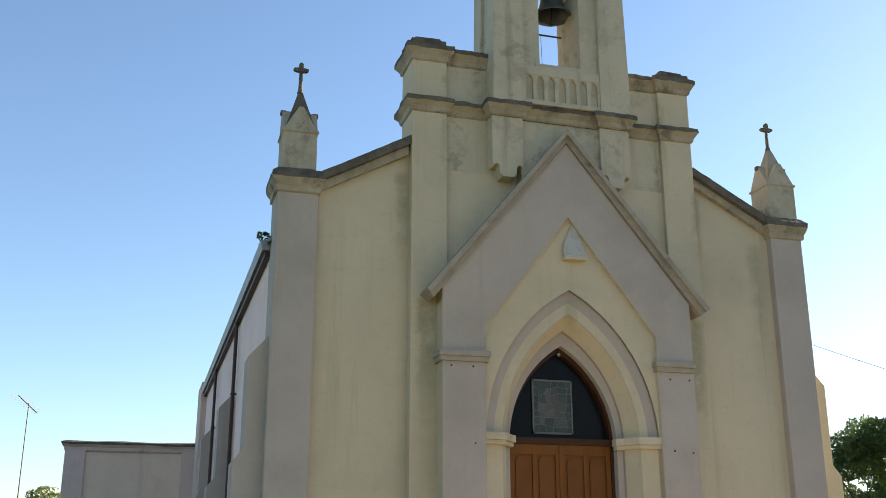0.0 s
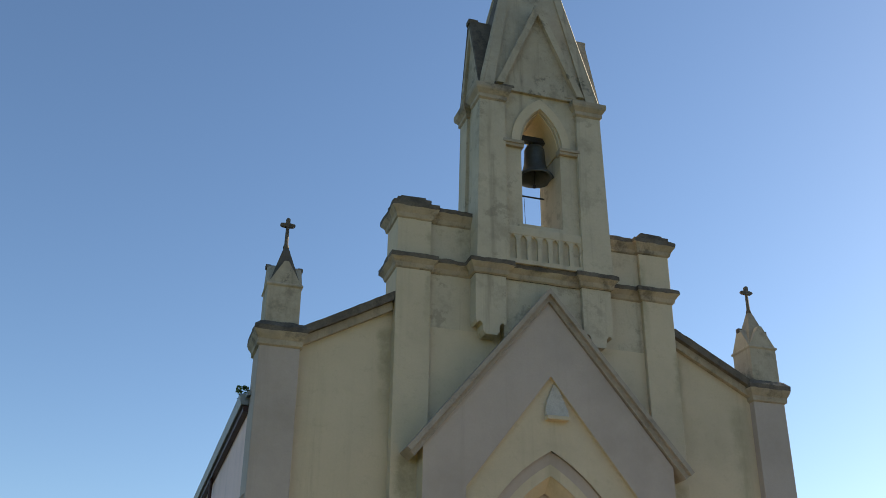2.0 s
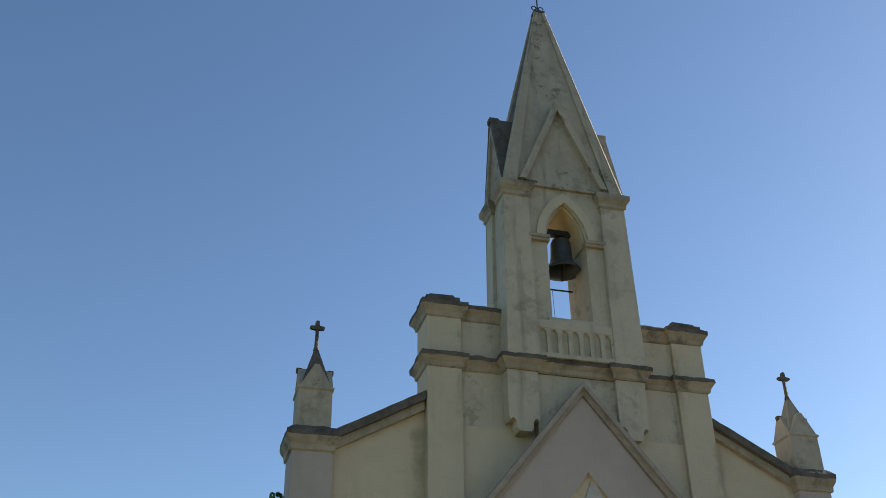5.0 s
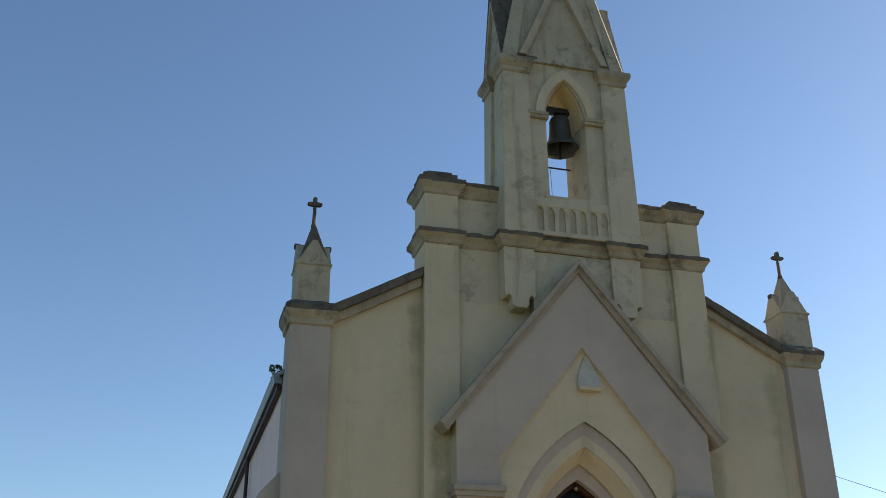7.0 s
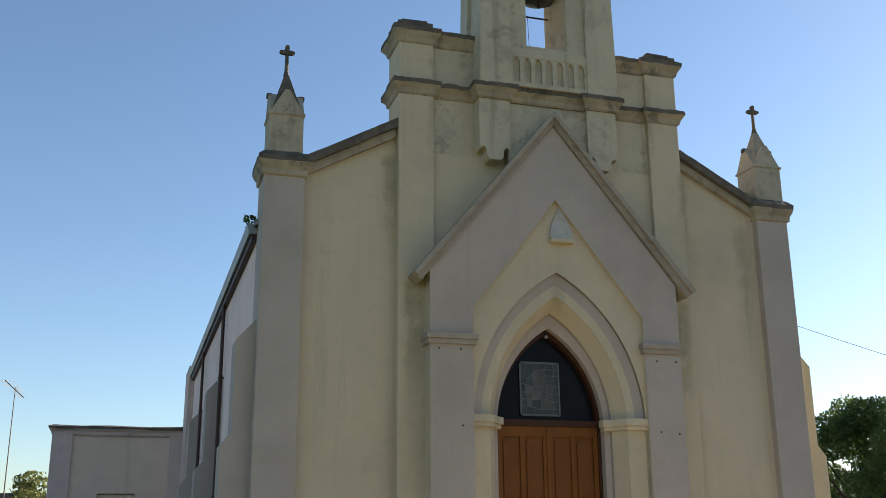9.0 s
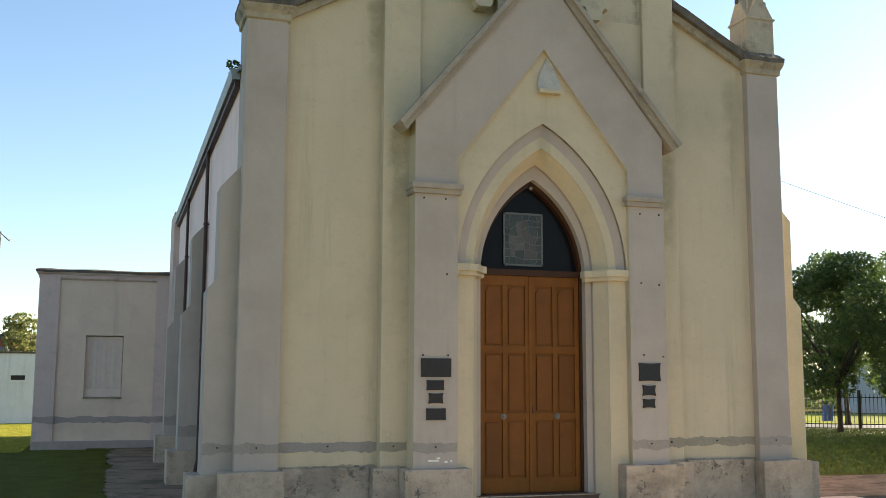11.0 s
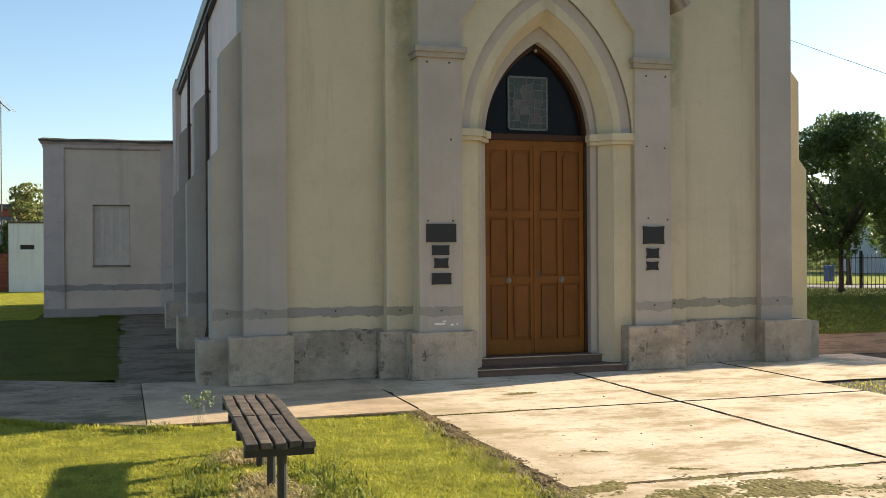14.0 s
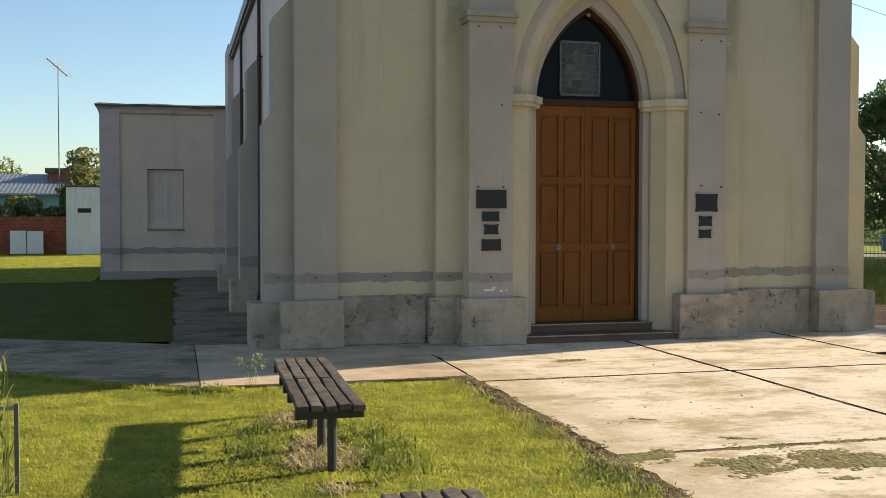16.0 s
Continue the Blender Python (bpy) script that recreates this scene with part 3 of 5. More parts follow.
mid = [(-2.225, 0.44), (-2.225, -0.17), (-1.71, -0.17), (-1.71, -0.10), (-CB[1], -0.10), (-CB[1], -0.36), (-CB[0], -0.36), (-CB[0], -0.29), (CB[0], -0.29), (CB[0], -0.36), (CB[1], -0.36), (CB[1], -0.10), (1.71, -0.10), (1.71, -0.17), (2.225, -0.17), (2.225, 0.44)]
bm = B()
mould(bm, mid, [(0.0, 7.83), (0.025, 7.85), (0.04, 7.91), (0.08, 7.96), (0.10, 7.98), (0.10, 8.05), (0.0, 8.09)])
weather(bm, 0.016, 7)
part("string_course", bm, [CORN, CORNL], church, "mossy moulded string course")
for s in (-1, 1):
    tl = [(-2.225, 0.44), (-2.225, -0.17), (-1.71, -0.17), (-1.71, -0.10), (-1.0, -0.10), (-1.0, 0.44)]
    if s > 0:
        tl = [(-x, y) for x, y in tl][::-1]
    bm = B()
    mould(bm, tl, [(0.0, 8.64), (0.025, 8.66), (0.04, 8.72), (0.08, 8.78), (0.10, 8.81), (0.10, 8.88), (0.0, 8.92)])
    weather(bm, 0.016, 9)
    part("parapet_cornice", bm, [CORN, CORNL], church, "mossy parapet cornice")
    bm = B()
    a, b_ = sorted((s * 1.73, s * 2.25))
    box(bm, a, b_, -0.20, 0.42, 8.89, 8.98)
    box(bm, a + 0.06, b_ - 0.06, -0.14, 0.38, 8.97, 9.05, 0.03)
    rough_up(bm, 0.01, 3)
    part("parapet_block", bm, CORN, church)
    # corbel under the turret, with a stepped and pointed foot
    bm = B()
    c = s * (CB[0] + CB[1]) / 2
    hw = 0.235
    prism(bm, [(c - hw, 7.84), (c - hw, 7.11), (c - hw + 0.025, 7.06), (c - hw + 0.05, 7.09), (c - 0.155, 7.085), (c - 0.13, 7.05), (c - 0.125, 7.00), (c - 0.13, 6.96), (c - 0.09, 6.90), (c + 0.09, 6.90), (c + 0.13, 6.96), (c + 0.125, 7.00), (c + 0.13, 7.05), (c + 0.155, 7.085), (c + hw - 0.05, 7.09), (c + hw - 0.025, 7.06), (c + hw, 7.11), (c + hw, 7.84)], -0.345, 0.1, "y")
    part("corbel", bm, OLD, church, "stepped plaster corbel")
# turret body
bm = B()
arch_in = [(-0.33, 8.72)] + pointed(0.33, 10.12, 0.72) + [(0.33, 8.72)]
plate(bm, [(-0.70, 8.04), (-0.72, 11.16), (0.72, 11.16), (0.70, 8.04)], arch_in, -0.38, 0.46)
turret = part("bell_turret", bm, OLD, church, "weathered bell turret with pointed openings")
for s in (-1, 1):
    for y0, y1 in ((-0.45, -0.10), (0.18, 0.52)):
        bm = B()
        prism(bm, [(s * 0.60, 8.04), (s * 1.09, 8.04), (s * 1.035, 10.9), (s * 0.62, 10.9)], y0, y1, "y")
        part("turret_pier", bm, OLD, turret)
    bm = B()
    prism(bm, [(s * 0.64, 8.04), (s * 1.03, 8.04), (s * 0.985, 11.0), (s * 0.64, 11.0)], -0.2, 0.4, "y")
    part("side_panel", bm, OLD, turret)
    for y0, y1 in ((-0.45, -0.10), (0.18, 0.52)):
        bm = B()
        a, b_ = sorted((s * 0.62, s * 1.035))
        mould(bm, [(a, y0), (b_, y0), (b_, y1), (a, y1)], [(0.0, 10.82), (0.03, 10.85), (0.03, 10.91), (0.08, 10.98), (0.09, 11.02), (0.09, 11.08), (0.0, 11.12)])
        rough_up(bm, 0.005, 5)
        part("pier_cap", bm, [CORNL, CORNL], turret)
    # imposts of the opening
    bm = B()
    a, b_ = sorted((s * 0.30, s * 0.63))
    box(bm, a, b_, -0.44, -0.30, 10.06, 10.12, 0.01)
    box(bm, a - 0.02 * (s < 0) , b_ + 0.02 * (s > 0), -0.46, -0.28, 10.11, 10.17, 0.01)
    part("impost", bm, CORNL, turret)
# raised band round the opening
bm = B()
o, i_ = pointed(0.50, 10.15, 0.88), pointed(0.36, 10.15, 0.70)
prism(bm, o + i_[::-1], -0.42, -0.30, "y")
part("arch_band", bm, CREAM, turret)
# soffit inside the opening, its warm colour holding the glow of bounced sun
bm = B()
a_, b2 = pointed(0.326, 10.12, 0.712), pointed(0.31, 10.12, 0.69)
prism(bm, a_ + b2[::-1], -0.33, 0.44, "y")
part("arch_lining", bm, WARM, turret, "ochre coloured arch lining with sun glow in the colour")
# blind balustrade: pointed slots cut in relief
bm = B()
box(bm, -0.62, 0.62, -0.43, -0.34, 8.05, 8.12)
box(bm, -0.62, 0.62, -0.43, -0.34, 8.52, 8.66, 0.01)
for k in range(8):
    x = -0.60 + k * 1.2 / 7
    box(bm, x - 0.032, x + 0.032, -0.425, -0.34, 8.10, 8.54)
for k in range(7):
    x = -0.60 + (k + 0.5) * 1.2 / 7
    ar = pointed(0.056, 8.42, 0.10, 5)
    prism(bm, [(-0.09 + x, 8.54)] + [(x + u, v) for u, v in ar] + [(0.09 + x, 8.54)], -0.42, -0.34, "y")
box(bm, -0.40, 0.40, -0.40, 0.46, 8.64, 8.73)
part("balustrade", bm, OLD, turret, "blind balustrade with pointed slots")
# spire with a gable on each face
SP_B, SP_T = 11.10, 15.42
bm = B()
hx, hy, cy = 1.0, 0.47, 0.035
lo4 = [bm.verts.new((a * hx, cy + b_ * hy, SP_B)) for a, b_ in ((-1, -1), (1, -1), (1, 1), (-1, 1))]
hi4 = [bm.verts.new((a * 0.085, cy + b_ * 0.07, SP_T)) for a, b_ in ((-1, -1), (1, -1), (1, 1), (-1, 1))]
for i in range(4):
    bm.faces.new((lo4[i], lo4[(i + 1) % 4], hi4[(i + 1) % 4], hi4[i]))
bm.faces.new(hi4)
bm.faces.new(lo4[::-1])
# ribs on the arrises
arris = [(p.co.copy(), q.co.copy()) for p, q in zip(lo4, hi4)]
# side faces take a darker material, so their shade is in the colour
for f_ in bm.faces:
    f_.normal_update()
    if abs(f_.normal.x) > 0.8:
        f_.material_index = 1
spire = part("spire", bm, [SPIRE, CORN], church, "slender lichen stained spire, its side faces coloured darker as shade")
for s in (-1, 1):
    # flat raised margin along each edge of the front face
    bm = B()
    y0, y1 = cy - hy, cy - 0.07
    vs = [bm.verts.new(p) for d_ in (-0.035, 0.02) for p in ((s * 0.985, y0 + d_, SP_B + 0.02), (s * 0.80, y0 + d_, SP_B + 0.02), (s * 0.035, y1 + d_, SP_T - 0.05), (s * 0.083, y1 + d_, SP_T - 0.05))]
    for q_ in ((0, 1, 2, 3), (4, 5, 6, 7), (0, 1, 5, 4), (1, 2, 6, 5), (2, 3, 7, 6), (3, 0, 4, 7)):
        bm.faces.new([vs[i] for i in q_])
    part("edge_margin", bm, SPIRE, spire)
for p, q in arris:
    bm = B()
    cyl(bm, p, q, 0.05, 0.02, 6)
    part("arris_rib", bm, SPIRE, spire)
bm = B()
box(bm, -0.11, 0.11, cy - 0.09, cy + 0.09, SP_T - 0.03, SP_T + 0.03, 0.01)
part("spire_cap", bm, CORN, spire)
bm = B()
prism(bm, [(-0.72, 11.16), (0.72, 11.16), (0.03, 12.82), (-0.03, 12.82)], -0.40, 0.0, "y")
part("gable", bm, SPIRE, spire)
bm = B()
prism(bm, [(-0.76, 11.18), (-0.64, 11.18), (0.0, 12.70), (0.64, 11.18), (0.76, 11.18), (0.04, 12.88), (-0.04, 12.88)], -0.49, -0.36, "y")
box(bm, -0.66, 0.66, -0.43, -0.36, 11.17, 11.22)
box(bm, -0.045, 0.045, -0.46, -0.36, 12.84, 12.92, 0.015)
part("gable_rib", bm, SPIRE, spire)
for s in (-1, 1):
    bm = B()
    prism(bm, [(cy - 0.42, 11.12), (cy + 0.42, 11.12), (cy + 0.05, 12.58), (cy - 0.05, 12.58)], s * 0.5, s * 1.0, "x")
    prism(bm, [(cy - 0.47, 11.12), (cy - 0.36, 11.12), (cy, 12.42), (cy + 0.36, 11.12), (cy + 0.47, 11.12), (cy + 0.06, 12.64), (cy - 0.06, 12.64)], s * 0.45, s * 1.05, "x")
    part("gable", bm, SPIRE, spire)
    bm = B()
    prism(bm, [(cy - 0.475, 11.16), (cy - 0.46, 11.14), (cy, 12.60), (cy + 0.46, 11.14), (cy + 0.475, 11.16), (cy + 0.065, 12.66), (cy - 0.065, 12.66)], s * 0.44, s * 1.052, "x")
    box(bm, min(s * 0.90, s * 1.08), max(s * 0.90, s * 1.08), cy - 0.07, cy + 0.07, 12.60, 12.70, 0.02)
    # left gable top gets a darker material than the right one
    part("gable_weathering", bm, CORN if s < 0 else CORNL, spire, "dark top of the side gable")
# wrought iron finial
fin = part("finial", B(), IRON, church, "wrought iron cross with scrolls")
bm = B()
z0 = SP_T + 0.05
cyl(bm, (0, cy, z0), (0, cy, z0 + 0.75), 0.014, n=8)
cyl(bm, (-0.17, cy, z0 + 0.55), (0.17, cy, z0 + 0.55), 0.012, n=8)
for s in (-1, 1):
    pts = []
    for k in range(15):
        a = k / 14 * 2 * math.pi * 0.9 - 1.2
        r = 0.055 * (1 - 0.35 * k / 14)
        pts.append(Vector((s * (0.065 + r * math.cos(a)), cy, z0 + 0.10 + r * math.sin(a))))
    for p, q in zip(pts, pts[1:]):
        cyl(bm, p, q, 0.011, n=6)
bm.to_mesh(fin.data)
bm.free()

# porch: grey gable and piers with a cream panel set back in it
bm = B()
prism(bm, [(-1.86, 0.5), (-1.86, 5.185), (0, 7.45), (1.82, 5.185), (1.82, 0.5), (1.265, 0.5), (1.265, 4.68), (0, 6.33), (-1.265, 4.68), (-1.265, 0.5)], -0.46, 0.0, "y", 0, 1)
porch = part("porch_gable", bm, [GREY, CREAM], church, "mauve grey gabled porch surround")
bm = B()
hole = pointed(1.25, 3.20, 2.08)
outer = [(-1.27, 3.19), (-1.27, 4.69), (0, 6.34), (1.27, 4.69), (1.27, 3.19)]
prism(bm, outer + hole[::-1], -0.395, -0.02, "y")
part("gable_panel", bm, CREAM, porch, "cream recessed panel")
# the stepped and splayed orders of the doorway
ORD = [(1.25, 2.08, -0.395, 0), (1.25, 2.08, -0.345, 0), (1.12, 1.91, -0.325, 1), (1.00, 1.75, -0.325, 1), (0.99, 1.74, -0.30, 1), (0.87, 1.56, -0.10, 0), (0.87, 1.56, -0.04, 0), (0.79, 1.36, -0.02, 0), (0.79, 1.36, 0.10, 0)]
bm = B()
rings = []
for w_, h_, y_, m_ in ORD:
    lp = [(-w_, 0.1)] + pointed(w_, 3.20, h_) + [(w_, 0.1)]
    rings.append([bm.verts.new((u, y_, v)) for u, v in lp])
for k in range(len(rings) - 1):
    for j in range(len(rings[0]) - 1):
        jamb = k < 3 and (j == 0 or j == len(rings[0]) - 2)
        bm.faces.new((rings[k][j], rings[k][j + 1], rings[k + 1][j + 1], rings[k + 1][j])).material_index = 1 if jamb else ORD[k][3]
part("doorway_arch", bm, [GREY, CREAM], porch, "stepped pointed arch mouldings")
for s in (-1, 1):
    bm = B()
    a, b_ = (-1.90, -1.225) if s < 0 else (1.225, 1.81)
    box(bm, a, b_, -0.50, 0.0, 4.18, 4.26, 0.01)
    box(bm, a - 0.02, b_ + 0.02, -0.53, 0.0, 4.245, 4.325, 0.015)
    part("pier_capital", bm, CAP, porch)
    bm = B()
    pl = [(s * 1.27, -0.40), (s * 1.10, -0.40), (s * 0.97, -0.36), (s * 0.84, -0.16), (s * 0.76, -0.09), (s * 0.76, 0.02), (s * 1.27, 0.02)]
    prism(bm, pl, 3.13, 3.20, "z")
    pl2 = [(s * 1.275, -0.43), (s * 1.08, -0.43), (s * 0.95, -0.39), (s * 0.82, -0.19), (s * 0.735, -0.12), (s * 0.735, 0.02), (s * 1.275, 0.02)]
    prism(bm, pl2, 3.185, 3.28, "z")
    part("impost", bm, CREAM, porch, "cream moulded impost")
    # coping of the gable
    bm = B()
    d = Vector((-s * 2.09, 2.50)).normalized()
    nrm = Vector((s * 2.50, 2.09)).normalized()
    foot, apex = Vector((s * 1.985, 5.02)), Vector((0, 7.46))
    for e0, e1, y0 in ((0.0, 0.09, -0.50), (0.08, 0.15, -0.56)):
        p0, p1 = foot + nrm * e0, foot + nrm * e1
        top0, top1 = apex.y + e0 * 1.30, apex.y + e1 * 1.30
        prism(bm, [tuple(p0), tuple(p1), (0, top1), (0, top0)], y0, 0.0, "y")
    part("gable_coping", bm, CAP, porch, "moulded gable coping")
# cement patch band above the plinth
for x0, x1, y in ((-3.52, -2.228, 0.0), (-2.225, -1.87, -0.17), (-1.86, -1.27, -0.46), (1.27, 1.82, -0.46), (1.83, 2.225, -0.17), (2.228, 3.52, 0.0), (-4.07, -3.525, -0.12), (-4.445, -4.075, 0.04), (3.525, 4.07, -0.12)):
    bm = B()
    n = 26
    edge = lambda x, q: 0.035 * noise.noise(Vector((x * 4, q, 3))) + 0.022 * noise.noise(Vector((x * 17, q, 8)))
    pts = [(x0 + (x1 - x0) * i / n, 0.82 + edge(x0 + (x1 - x0) * i / n, 1)) for i in range(n + 1)]
    pts += [(x1 + (x0 - x1) * i / n, 0.94 + edge(x1 + (x0 - x1) * i / n, 5)) for i in range(n + 1)]
    prism(bm, pts, y - 0.006, y + 0.01, "y")
    soft = abs(x0) > 3.5 or abs(x1) < 1.9 and y < -0.3
    part("cement_band", bm, BANDL if soft else BAND, church, "rough cement patch band")
    if y in (0.0, -0.17):
        bm = B()
        pts = [(x0 + (x1 - x0) * i / n, 0.60) for i in range(n + 1)]
        pts += [(x1 + (x0 - x1) * i / n, 0.645 + 0.8 * edge(x1 + (x0 - x1) * i / n, 9)) for i in range(n + 1)]
        prism(bm, pts, y - 0.005, y + 0.01, "y")
        part("damp_line", bm, PLINTH, church, "ragged bare edge above the plinth")
    bm = B()
    xm = (x0 + x1) / 2
    cyl(bm, (xm, y - 0.02, 0.89), (xm, y, 0.89), 0.012, n=8)
    part("wall_bolt", bm, IRON, church)

for x0, x1, z in ((-1.66, -1.52, 0.705), (-1.55, -1.50, 0.735), (-1.44, -1.40, 0.69), (-1.36, -1.34, 0.70)):
    bm = B()
    box(bm, x0, x1, -0.463, -0.455, z, z + 0.022)
    rough_up(bm, 0.004, x0)
    part("paint_mark", bm, WHITE, church, "smear of old white paint")

# small relief in the gable
rel = thing("relief", "small white plaster relief figure on a ledge", "relief")
bm = B()
for k in range(10):
    z = 5.76 + 0.42 * k / 9
    wv = 0.13 * (1 - (k / 9) ** 1.6) + 0.035
    box(bm, 0.075 - wv, 0.075 + wv, -0.46 + 0.005 * k, -0.39, z, z + 0.055, 0.012)
rough_up(bm, 0.018, 6)
part("figure", bm, STONE, rel)
bm = B()
box(bm, -0.09, 0.24, -0.50, -0.39, 5.70, 5.76, 0.012)
part("ledge", bm, CREAM, rel)

# steps
steps = thing("door_steps", "two low red tiled steps below the door", "steps")
for z0, z1, y, w_ in ((0.0, 0.10, -0.52, 1.09), (0.10, 0.21, -0.16, 0.99)):
    bm = B()
    box(bm, -w_, w_, y + 0.02, 0.12, z0, z1 - 0.02, 0.004)
    part("riser", bm, TILE, steps)
    k = 7
    for i in range(k):
        bm = B()
        box(bm, -w_ + i * 2 * w_ / k + 0.003, -w_ + (i + 1) * 2 * w_ / k - 0.003, y, 0.12, z1 - 0.025, z1, 0.005)
        part("tile", bm, TILE, steps)
    bm = B()
    box(bm, -w_, w_, y - 0.006, y + 0.012, z1 - 0.012, z1 + 0.003, 0.003)
    part("nosing", bm, PLINTH, steps, "worn pale nosing")

# double door
door = thing("door_1", "closed varnished brown double door with raised panels", "door", kind="structure")
bm = B()
box(bm, -0.79, 0.79, 0.10, 0.24, 3.20, 3.29, 0.008)
box(bm, -0.79, -0.75, 0.09, 0.24, 0.21, 3.22, 0.004)
box(bm, 0.75, 0.79, 0.09, 0.24, 0.21, 3.22, 0.004)
a_, b2 = pointed(0.795, 3.20, 1.365), pointed(0.75, 3.20, 1.28)
prism(bm, a_ + b2[::-1], 0.09, 0.22, "y")
part("door_frame", bm, WOODDARK, door, "dark wooden door frame")
for s in (-1, 1):
    bm = B()
    a, b_ = sorted((s * 0.005, s * 0.75))
    box(bm, a, b_, 0.15, 0.19, 0.215, 3.20)
    rails = [(0.215, 0.42), (1.20, 1.30), (2.12, 2.22), (3.06, 3.20)]
    wst = 0.068
    xm = (a + b_) / 2
    for x0, x1 in ((a, a + wst), (xm - wst / 2, xm + wst / 2), (b_ - wst, b_)):
        box(bm, x0, x1, 0.125, 0.16, 0.215, 3.20, 0.004)
    for z0, z1 in rails:
        box(bm, a + 0.002, b_ - 0.002, 0.127, 0.16, z0, z1, 0.004)
    leaf = part("door_leaf", bm, WOOD, door)
    for (_, zl), (zh, _) in zip(rails, rails[1:]):
        for x0, x1 in ((a + wst, xm - wst / 2), (xm + wst / 2, b_ - wst)):
            bm = B()
            if zh > 3.0:
                c_, h_ = (x0 + x1) / 2, (x1 - x0) / 2 - 0.028
                lp = [(c_ - h_, zl + 0.028)] + [(c_ + u, v) for u, v in pointed(h_, zh - 0.11, 0.08, 6)] + [(c_ + h_, zl + 0.028)]
                prism(bm, lp, 0.134, 0.16, "y")
                bmesh.ops.bevel(bm, geom=[e for e in bm.edges if e.calc_length() > 0.1 and abs(e.verts[0].co.y - 0.134) < 1e-4 and abs(e.verts[1].co.y - 0.134) < 1e-4 and len({round(f.normal.y, 1) for f in e.link_faces}) > 1], offset=0.008, segments=1, affect="EDGES")
            else:
                box(bm, x0 + 0.028, x1 - 0.028, 0.132, 0.16, zl + 0.028, zh - 0.028, 0.010)
            part("panel", bm, WOODP, leaf)
    bm = B()
    hx_ = s * 0.40
    cyl(bm, (hx_, 0.127, 1.25), (hx_, 0.115, 1.25), 0.042, n=16)
    cyl(bm, (hx_, 0.115, 1.25), (hx_, 0.07, 1.25), 0.010, 0.022, n=14)
    part("door_knob", bm, STEEL, leaf, "dull metal knob on a round plate")
bm = B()
box(bm, -0.02, 0.02, 0.112, 0.14, 0.22, 3.19, 0.006)
part("cover_strip", bm, WOOD, door)
bm = B()
box(bm, 0.03, 0.052, 0.114, 0.126, 1.29, 1.39, 0.004)
part("lock_plate", bm, BRONZE, door)
# fanlight with a stained glass panel
win = thing("window_1", "dark pointed fanlight with a small stained glass panel", "window", kind="structure")
bm = B()
fl = pointed(0.76, 3.27, 1.24)
prism(bm, fl, 0.20, 0.206, "y")
part("pane", bm, DARKGLASS, win)
bm = B()
box(bm, -0.9, 0.9, 0.42, 1.2, 0.2, 4.7)
part("dark_interior", bm, WOODDARK, win)
sg = part("stained_panel", B(), LEAD, win, "leaded stained glass panel")
bm = B()
X0, X1, Z0, Z1 = -0.375, 0.225, 3.35, 4.105
for x0, x1, z0, z1 in ((X0, X1, Z0, Z0 + 0.025), (X0, X1, Z1 - 0.025, Z1), (X0, X0 + 0.022, Z0, Z1), (X1 - 0.022, X1, Z0, Z1)):
    box(bm, x0, x1, 0.168, 0.19, z0, z1)
rnd = random.Random(5)
NX, NZ = 6, 7
gp = {}
for i in range(NX + 1):
    for j in range(NZ + 1):
        jx = 0 if i in (0, NX) else rnd.uniform(-0.026, 0.026)
        jz = 0 if j in (0, NZ) else rnd.uniform(-0.03, 0.03)
        gp[i, j] = (X0 + (X1 - X0) * i / NX + jx, Z0 + (Z1 - Z0) * j / NZ + jz)
for (i, j), p in gp.items():
    for q in ((i + 1, j), (i, j + 1)):
        if q in gp and rnd.random() < 0.85:
            a = Vector((p[0], 0.176, p[1]))
            b_ = Vector((gp[q][0], 0.176, gp[q][1]))
            cyl(bm, a, b_, 0.0055, n=4, cap=False)
bm.to_mesh(sg.data)
bm.free()
for i in range(NX):
    for j in range(NZ):
        bm = B()
        q = [gp[i, j], gp[i + 1, j], gp[i + 1, j + 1], gp[i, j + 1]]
        prism(bm, q, 0.178, 0.184, "y")
        centre = (i in (2, 3) and 0 < j < 6) or (i in (1, 4) and j in (1, 2, 3))
        part("glass_piece", bm, PANEB if centre and rnd.random() < 0.9 else PANEA, sg)
lamp = thing("door_lamp", "small round lamp at the top of the fanlight", "lamp")
bm = B()
bmesh.ops.create_uvsphere(bm, u_segments=12, v_segments=8, radius=0.026, matrix=Matrix.Translation((0.0, 0.06, 4.45)))
part("bulb", bm, CAP, lamp, smooth=True)
bm = B()
cyl(bm, (0.0, 0.06, 4.47), (0, 0.09, 4.53), 0.012, n=8)
part("holder", bm, IRON, lamp)


